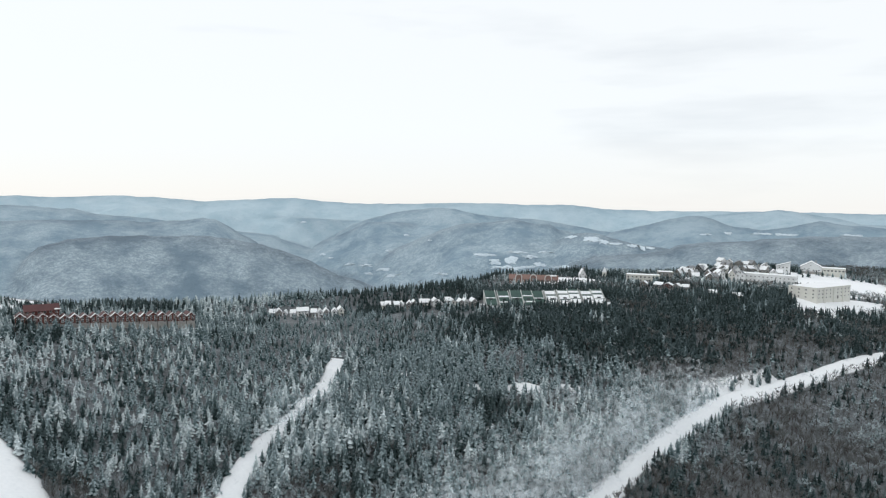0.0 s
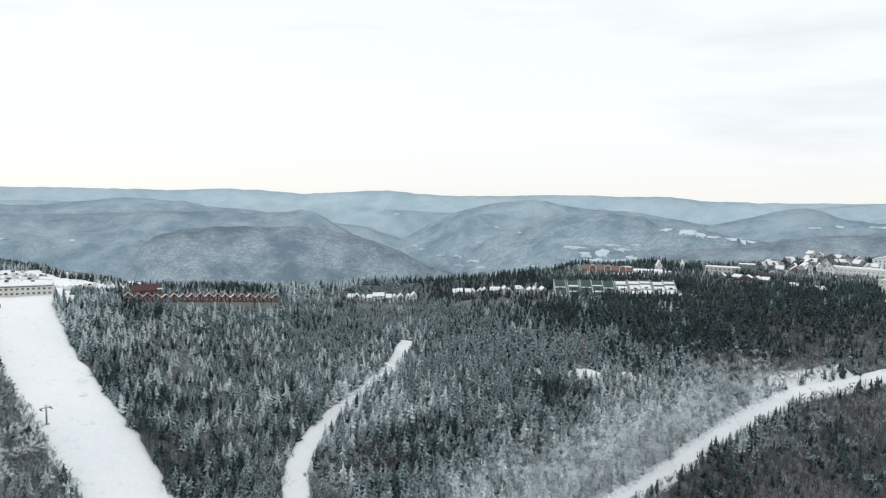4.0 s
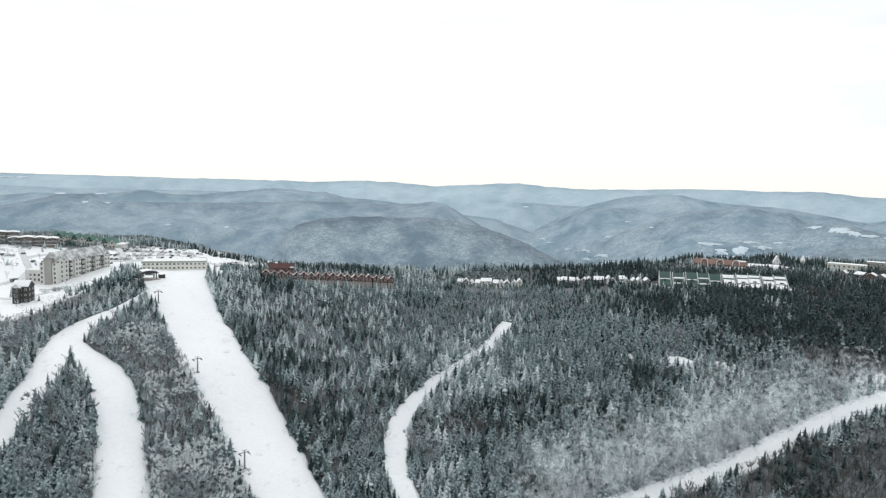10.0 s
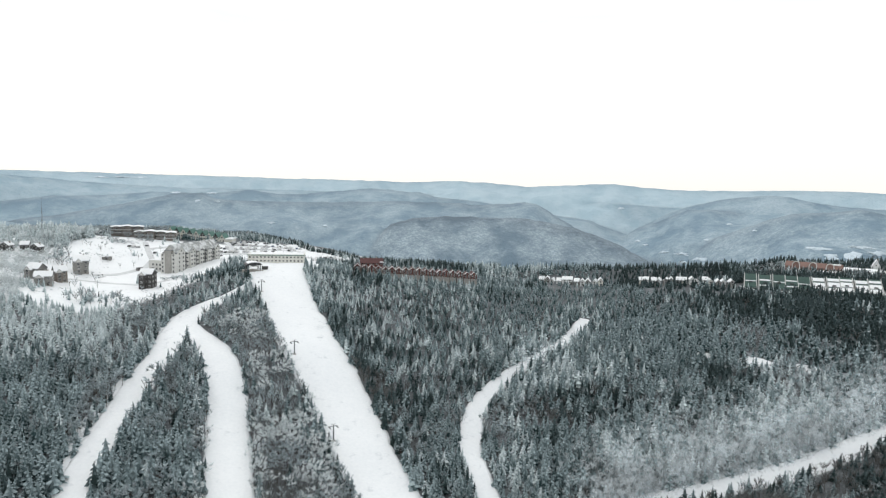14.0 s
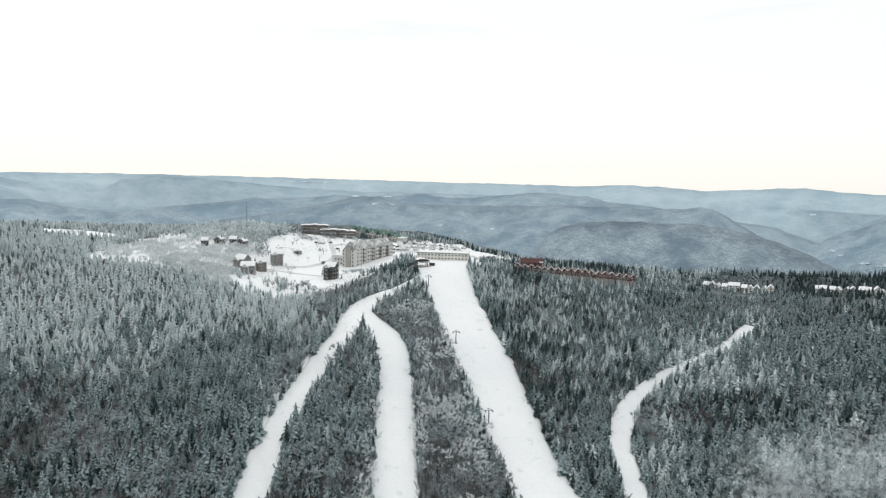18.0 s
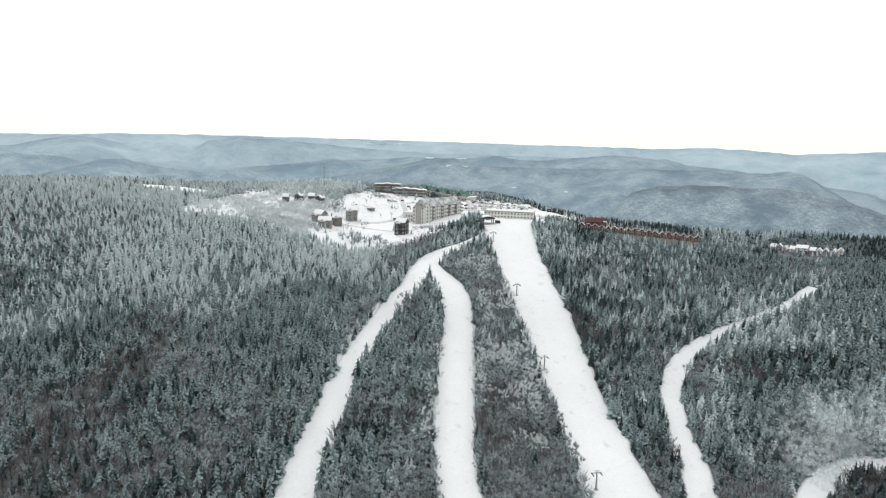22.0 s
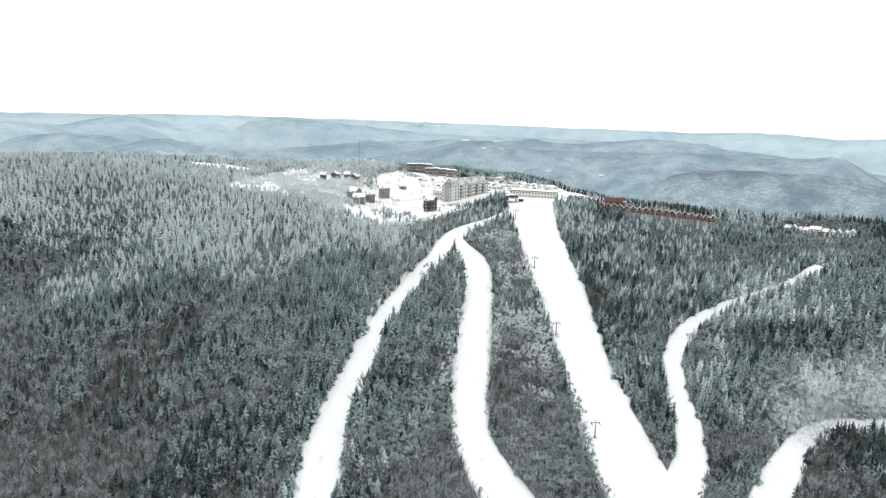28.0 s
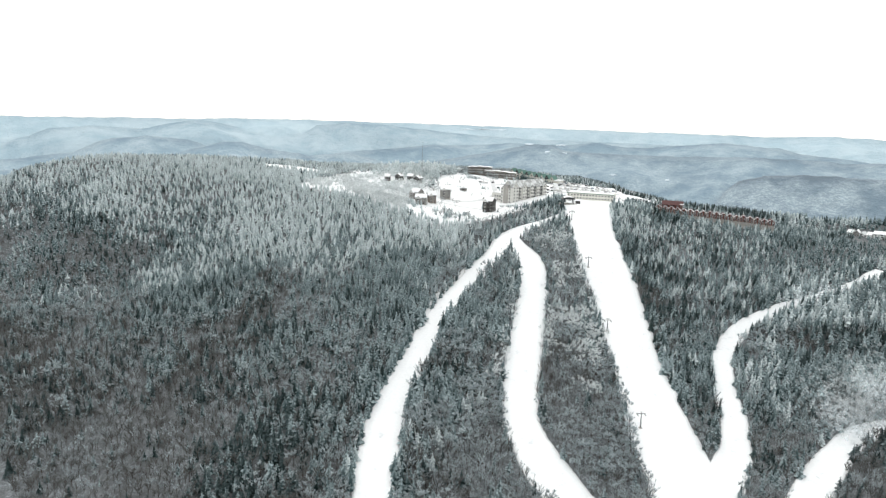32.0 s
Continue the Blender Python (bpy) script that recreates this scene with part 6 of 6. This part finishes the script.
# ---- the brick hotel and the town behind ----
def build_brick_hotel():
    w, d, h = 43.0, 12.0, 7.6
    root = stand("hotel", "orange brick hotel with pale arched gables", "hotel", 453, 515, -48, z=76.0)
    part("wall", boxed((-w / 2, w / 2, -d / 2, d / 2, -4, h)), BRICK, root)
    roof, gables = gable_roof(root, w, d, h, 3.4, "x", BRICK, .5, 0)
    for bm in gables:
        part("gable", bm, BRICK, root)
    for x in (-13, 0, 13):
        part("arch", prism([(x + 3.2 * math.cos(t), 3.5 + (5.5 if 0 < math.sin(t) else 0) + 3.2 * max(0, math.sin(t))) for t in [math.pi * k / 8 for k in range(9)]] + [(x - 3.2, -3.0), (x + 3.2, -3.0)], -d / 2 - .9, -d / 2 - .02), TRIM, root)
        part("arch_panel", prism([(x + 2.5 * math.cos(t), 3.5 + (5.5 if 0 < math.sin(t) else 0) + 2.5 * max(0, math.sin(t))) for t in [math.pi * k / 8 for k in range(9)]] + [(x - 2.5, -3.0), (x + 2.5, -3.0)], -d / 2 - 1.0, -d / 2 - .88), BRICK, root)
        window(root, x, -d / 2 - 1.05, 1.0, 0, 2.0, 2.2)
        window(root, x, -d / 2 - 1.05, 4.6, 0, 2.0, 2.2)
    windows(root, w, d, 2, 12, 3, 1.0, 3.4)
    part("roof_snow", boxed((w / 2 - 8, w / 2 - 1, -3, 3, h + 2.6, h + 3.6), bevel=.3), ROOF_SNOW, root)


build_brick_hotel()


def build_town():
    rnd = random.Random(21)
    flat_block("long white hotel block with rows of windows", 637, 389, -77, 50, 14, 7.0, WHITE_WALL, 2, 14, 3, "hotel", "hotel", .6, z=82.0, ww=1.2, wh=1.0)
    big = flat_block("big pale hotel with flat snowy roofs", 583, 323, -8, 50, 23, 9.0, CREAM, 3, 9, 4, "hotel", "hotel", .7, z=80.2, ww=1.4, wh=1.1, base=False)
    for x in (-14, 0, 14):
        part("pier", boxed((x - 1.2, x + 1.2, -12.1, -11.4, -4, 9.2)), CREAM, big)
    flat_block("low pale shop building with snow on its roof", 537, 457, -57, 29, 12, 6.4, CREAM, 2, 8, 3, "shop", "shop", .5, z=81.5)
    flat_block("blue-grey low shop building", 566, 452, -57, 14, 12, 6.5, GREY_STONE, 2, 4, 3, "shop", "shop", .5, z=83)
    # the hall: a broad gable with a low wing
    hall = house("white hall with a broad snowy roof and low wing", 770, 401, -70, 20, 18, 5.0, 5.5, WHITE_WALL, GREY_ROOF, "y", 1, 4, 4, name="hall", category="hall", z=84)
    part("wing", boxed((10, 32, -7, 7, -5, 4.6)), CREAM, hall)
    part("wing_snow", boxed((10, 32.3, -7.3, 7.3, 4.6, 5.1), bevel=.12), ROOF_SNOW, hall)
    for k in range(6):
        window(hall, 13 + 3.4 * k, -7.05, 1.4, 0, 1.8, 1.6)
    # one tall building with a single white slope
    root = stand("wedge_house", "tall white building with one long sloping roof", "building", 717, 408, -68, z=86)
    part("wall", prism(((-6.5, -5), (6.5, -5), (6.5, 9.6), (-6.5, 5.4)), -5, 5), WHITE_WALL, root)
    roof = part("roof", prism(((-7, 5.4), (7, 9.95), (7, 10.2), (-7, 5.65)), -5.4, 5.4), GREY_ROOF, root)
    part("snow_cover", prism(((-6.8, 5.72), (6.8, 10.14), (6.8, 10.5), (-6.8, 6.08)), -5.2, 5.2), ROOF_SNOW, roof)
    for f in range(2):
        for x in (-3.5, 0, 3.5):
            window(root, x, -5.05, .8 + 2.9 * f, 0, 1.3, 1.4)
    house("small white chapel with a steep snowy roof", 500, 497, -45, 6.5, 11, 5.5, 6.0, WHITE_WALL, GREY_ROOF, "y", 1, 2, 3, name="chapel", category="chapel", z=80)
    tower = stand("bell_tower", "slender pale bell tower with a snowy spire", "tower", 520, 487, -45, z=80)
    part("shaft", boxed((-1.7, 1.7, -1.7, 1.7, -4, 8.4)), CREAM, tower)
    spire = bmesh.new()
    tube(spire, (0, 0, 8.4), (0, 0, 13.0), 2.2, .15, 4)
    part("spire", spire, ROOF_SNOW, tower, "snow-covered spire")
    window(tower, 0, -1.75, 5.6, 0, 1.2, 1.8)
    # houses stepping up the rise
    group = "town houses on the rise"
    tones = {DARK_WOOD.name: "dark", TIMBER.name: "timber", BROWN_WOOD.name: "brown", CREAM.name: "cream", WHITE_WALL.name: "white", GREY_STONE.name: "grey stone"}
    for row, reach in enumerate((668, 690, 712, 736, 762)):
        first, last = ((-61.2, -63.6), (-59.6, -66.2), (-60.0, -67.4), (-61.4, -67.6), (-62.8, -66.8))[row]
        n = round((first - last) / .56)
        for k in range(n):
            bearing = radians(first + (last - first) * (k + rnd.uniform(.2, .8)) / n)
            x, y = -6.6 - reach * math.sin(bearing), 108 + (reach + rnd.uniform(-7, 7)) * math.cos(bearing)
            if math.hypot(x - 637, y - 389) < 24 or math.hypot(x - 717, y - 408) < 12 or rnd.random() < .06:
                continue
            left = bearing > radians(-63)
            mat = rnd.choice((DARK_WOOD, BROWN_WOOD, TIMBER, DARK_WOOD) if left else (CREAM, WHITE_WALL, TIMBER, CREAM, GREY_STONE))
            house(tones[mat.name] + " town house with snow on a pitched roof", x, y, math.degrees(bearing) + rnd.choice((-30, 0, 25, 40)) + rnd.uniform(-8, 8), rnd.uniform(5, 8), rnd.uniform(6, 9), rnd.uniform(3.6, 5.4) + (1.8 if not left else 0), rnd.uniform(2.2, 3.4), mat, GREY_ROOF, rnd.choice("xyy"), 2, 2, 1, group, snow=rnd.choice((.3, .12, 0)), stack=rnd.random() < .4)
    # low roofs at the edge of the wood
    for k in range(13):
        x, y = (499 + 3.2 * k, 432 - 6.0 * k) if k < 6 else (509 + 2.6 * (k - 6), 376 - 5.6 * (k - 6))
        if rnd.random() < .3:
            continue
        house("low house under snow at the wood's edge", x + rnd.uniform(-2, 2), y, -68 + rnd.uniform(-30, 30), rnd.uniform(5, 7.5), 7, 2.6, 1.9, rnd.choice((DARK_WOOD, BROWN_WOOD, RED_WALL, TIMBER)), GREY_ROOF, rnd.choice("xy"), 1, 2, 1, "low houses at the wood's edge", snow=.12, stack=False)


build_town()


# ---- the chairlift ----
def lift_tower(x, y, h, turn):
    root = stand("lift_tower", "grey steel chairlift tower standing on the snow", "lift tower", x, y, turn, "chairlift towers")
    part("footing", boxed((-.9, .9, -.9, .9, -3, .35), bevel=.08), GREY_STONE, root)
    part("mast", tube(bmesh.new(), (0, 0, .3), (0, 0, h), .30, .22, 10), STEEL, root)
    part("crossarm", boxed((-2.1, 2.1, -.14, .14, h - .15, h + .18), bevel=.03), STEEL, root)
    part("lifting_frame", boxed((-.12, .12, -.12, .12, h + .18, h + .95), (-1.1, 1.1, -.08, .08, h + .9, h + 1.05)), STEEL, root)
    for s in (-1, 1):
        train = part("sheave_train", boxed((s * 1.95 - .1, s * 1.95 + .1, -1.5, 1.5, h - .5, h - .3)), STEEL, root)
        for k in range(6):
            y0 = -1.3 + k * .52
            part("sheave", tube(bmesh.new(), (s * 1.95 - .1, y0, h - .62), (s * 1.95 + .1, y0, h - .62), .22, .22, 10), RUBBER, train)
    part("ladder", boxed((-.25, -.2, -.62, -.56, .5, h - .3), (.2, .25, -.62, -.56, .5, h - .3), *[(-.2, .2, -.61, -.57, z, z + .04) for z in np.arange(.8, h - .5, .6)]), STEEL, root)
    return root


LIFT = ((-10, 481, 7.0), (8.9, 402, 7.0), (25.5, 341, 7.2), (45.6, 254, 7.6))   # x, y, height
for lx, ly, lh in LIFT:
    lift_tower(lx, ly, lh, 17)


def build_lift_station():
    root = stand("lift_station", "dark lift top station with a curved hood beside the lodge", "lift station", -16.5, 518, 15)
    part("platform", boxed((-6.5, 6.5, -5, 5, -4, .6), bevel=.1), GREY_STONE, root)
    bm = prism([(5.6 * math.cos(t), 4.4 + 1.9 * math.sin(t)) for t in [math.pi * k / 10 for k in range(11)]], -4.6, 4.6)
    hood = part("hood", bm, DARK_STEEL, root, "dark curved metal hood")
    part("snow_cover", prism([(4.2 * math.cos(t), 5.35 + 1.25 * math.sin(t)) for t in [math.pi * k / 10 for k in range(11)]], -4.4, 4.4), ROOF_SNOW, hood)
    for x in (-4.4, 4.4):
        for y in (-3, 3):
            hang("column", boxed_mesh("column", (-.35, .35, -.35, .35, .6, 4.4)), STEEL, root, Matrix.Translation((x, y, 0)))
    part("bullwheel", tube(bmesh.new(), (0, -3, 3.6), (0, -3, 3.9), 2.6, 2.6, 24), STEEL, root)
    hut = part("operator_hut", boxed((6.8, 10.2, -2, 2, -3, 3.0)), DARK_WOOD, root)
    part("hut_snow", boxed((6.6, 10.4, -2.2, 2.2, 3.0, 3.35), bevel=.1), ROOF_SNOW, hut)


build_lift_station()


# ---- parked cars ----
def car_meshes(kind):
    bm = bmesh.new()
    prof = {"car": ((-2.1, .35), (2.1, .35), (2.1, .75), (1.3, .95), (.6, 1.42), (-1.2, 1.45), (-1.95, 1.0), (-2.1, .8)),
            "van": ((-2.4, .4), (2.4, .4), (2.4, 1.0), (1.7, 1.25), (1.2, 1.95), (-2.3, 2.0), (-2.4, 1.2))}[kind]
    bm = prism(prof, -.85, .85)
    bmesh.ops.bevel(bm, geom=bm.edges[:], offset=.07, segments=1, affect="EDGES")
    return bm


def build_cars():
    rnd = random.Random(31)
    sources = []
    for n, kind in enumerate(("car", "car", "van", "car", "van")):
        root = new("car")
        tone = ("dark", "silver", "red", "blue", "white")[n]
        tagged(root, tone + " parked " + kind + " on the snowy lot", "car", "cars on the snowy lot")
        body = part("body", car_meshes(kind), CAR_PAINTS[n], root)
        top = 1.43 if kind == "car" else 1.98
        part("windshield", boxed((.5, 1.15, -.72, .72, top - .40, top - .12)), GLASS, body)
        part("snow_cover", boxed((-1.15, .5, -.7, .7, top, top + .16), bevel=.05), ROOF_SNOW, body)
        part("hood_snow", boxed((1.32, 2.0, -.68, .68, .80, 1.0) if kind == "car" else (1.75, 2.3, -.68, .68, 1.05, 1.3), bevel=.05), ROOF_SNOW, body)
        for x in (-1.3, 1.3):
            for y in (-.8, .8):
                wheel = part("wheel", tube(bmesh.new(), (x, y - .1, .33), (x, y + .1, .33), .33, .33, 12), RUBBER, root)
                part("rim", tube(bmesh.new(), (x, y - .12, .33), (x, y + .12, .33), .19, .19, 10), STEEL, wheel)
        sources.append(root)
    used, spots = set(), []
    for row in range(6):
        for k in range(22):
            if rnd.random() < .5:
                spots.append((-46 + k * 3.1 + row * 1.5 + rnd.uniform(-.3, .3), 640 + row * 9.0 + (3.5 if row % 2 else 0) - k * .15))
    spots += [(30 + 3.2 * k, 604 + 2.2 * k) for k in range(7)] + [(34 + 3.2 * k, 616 + 1.5 * k) for k in range(6)]
    spots += [(-120 + 3.2 * k, 640 + .5 * k) for k in range(3)] + [(-98, 628), (-108, 650)]
    for x, y in spots:
        n = rnd.choices(range(5), (3, 4, .2, 1.2, 5))[0]
        m = pose(x, y, ground_at(x, y) + .78, 0, 0, 75 + rnd.uniform(-4, 4))
        if n in used:
            copy_thing(sources[n], m)
        else:
            sources[n].matrix_basis = m
            used.add(n)


build_cars()


def build_mast():
    h = 26.5
    root = stand("radio_mast", "thin grey lattice radio mast above the trees", "radio mast", -182, 628, 0)
    for k in range(3):
        a = 2 * math.pi * k / 3
        part("leg", tube(bmesh.new(), (.9 * math.cos(a), .9 * math.sin(a), -2), (.25 * math.cos(a), .25 * math.sin(a), h), .09, .06, 6), STEEL, root)
    for j in range(10):
        z = 1.5 + j * 3.3
        r = .9 - .65 * z / h
        bm = bmesh.new()
        pts = [(r * math.cos(2 * math.pi * k / 3), r * math.sin(2 * math.pi * k / 3)) for k in range(3)]
        for k in range(3):
            tube(bm, (*pts[k], z), (*pts[(k + 1) % 3], z), .04, .04, 4)
            tube(bm, (*pts[k], z), (*pts[(k + 1) % 3], z + 3.0), .04, .04, 4)
        part("brace", bm, STEEL, root)
    part("antenna", tube(bmesh.new(), (0, 0, h), (0, 0, h + 5), .06, .04, 6), STEEL, root)


build_mast()


# ---- single trees that stand out along the runs ----
def build_edge_trees():
    rnd = random.Random(77)
    kinds = []
    for k in range(8):
        v, t, s, e = spruce_template(random.Random(100 + k), 34, .16 + .016 * (k % 4))
        mats = SPRUCE_FROSTED if k % 2 else SPRUCE_DARK
        pair = []
        for slot, nm, mat in ((0, "trunk", BARK), (1, "crown", mats)):
            f = t[s == slot]
            keep, inv = np.unique(f, return_inverse=True)
            pair.append(mesh_from(nm, v[keep], inv.reshape(-1, 3), [mat]))
            pair[-1].attributes.new("rime", "FLOAT", "POINT").data.foreach_set("value", e[keep].astype(np.float32))
        kinds.append((pair, "frosted spruce standing at the edge of the snow" if k % 2 else "dark green spruce at the edge of a ski run"))
    spots = []
    for key, pts in RUNS.items():
        mid = resample(pts, 5.5)
        along = np.gradient(mid[:, :2], axis=0)
        along /= np.linalg.norm(along, axis=1)[:, None]
        for (x, y, w), (ux, uy) in zip(mid, along):
            if y < 190:
                continue
            for s in (-1, 1):
                if rnd.random() < .40:
                    off = w + rnd.uniform(1.0, 3.5)
                    spots.append((x + uy * off * s, y - ux * off * s, rnd.uniform(6, 10)))
    for k in range(10):   # the spit of tall trees where two runs part
        t = k / 9
        spots.append((-47 + 1.2 * rnd.gauss(0, 1) - 2 * t, 415 - 22 * t, rnd.uniform(9, 14) - 2 * t))
    spots += [(154, 399, 12), (158, 396, 8), (130, 378, 13), (133, 383, 12), (100, 345, 10), (101, 340, 11), (103, 336, 10), (102, 331, 9), (-5, 500, 5), (22, 548, 7), (26, 552, 8)]
    for x, y, h in spots:
        xa, ya = np.array([x]), np.array([y])
        if any(along_run(xa, ya, p, -.5)[0] for p in RUNS.values()) or any(math.hypot(x - a, y - b) < c for a, b, c in YARDS):
            continue
        (trunk, crown), label = kinds[rnd.randrange(8)]
        root = tagged(new("spruce_tree"), label, "tree", "spruces along the runs")
        root.matrix_basis = Matrix.LocRotScale((x, y, ground_at(x, y) - .2), Euler((0, 0, rnd.random() * 6.28)), (h, h, h))
        for nm, me in (("trunk", trunk), ("crown", crown)):
            hang(nm, me, None, root, Matrix.Identity(4))


build_edge_trees()


# ---- small things on the village slope ----
def shed(x, y, turn, w, d, label):
    root = stand("shed", label, "shed", x, y, turn, "sheds on the village slope")
    part("wall", boxed((-w / 2, w / 2, -d / 2, d / 2, -2, 2.2)), TIMBER, root)
    part("roof", prism(((-w / 2 - .3, 2.15), (w / 2 + .3, 2.65), (w / 2 + .3, 2.8), (-w / 2 - .3, 2.3)), -d / 2 - .3, d / 2 + .3), GREY_ROOF, root)
    part("snow_cover", prism(((-w / 2 - .2, 2.32), (w / 2 + .2, 2.80), (w / 2 + .2, 3.05), (-w / 2 - .2, 2.57)), -d / 2 - .2, d / 2 + .2), ROOF_SNOW, root, "snow on the sloping roof")
    door(root, 0, -d / 2 - .03)


shed(-101, 575, 10, 4.5, 3.5, "small timber shed on the open snow")
shed(-128, 596, -5, 6.5, 3.0, "long low timber shed under snow")
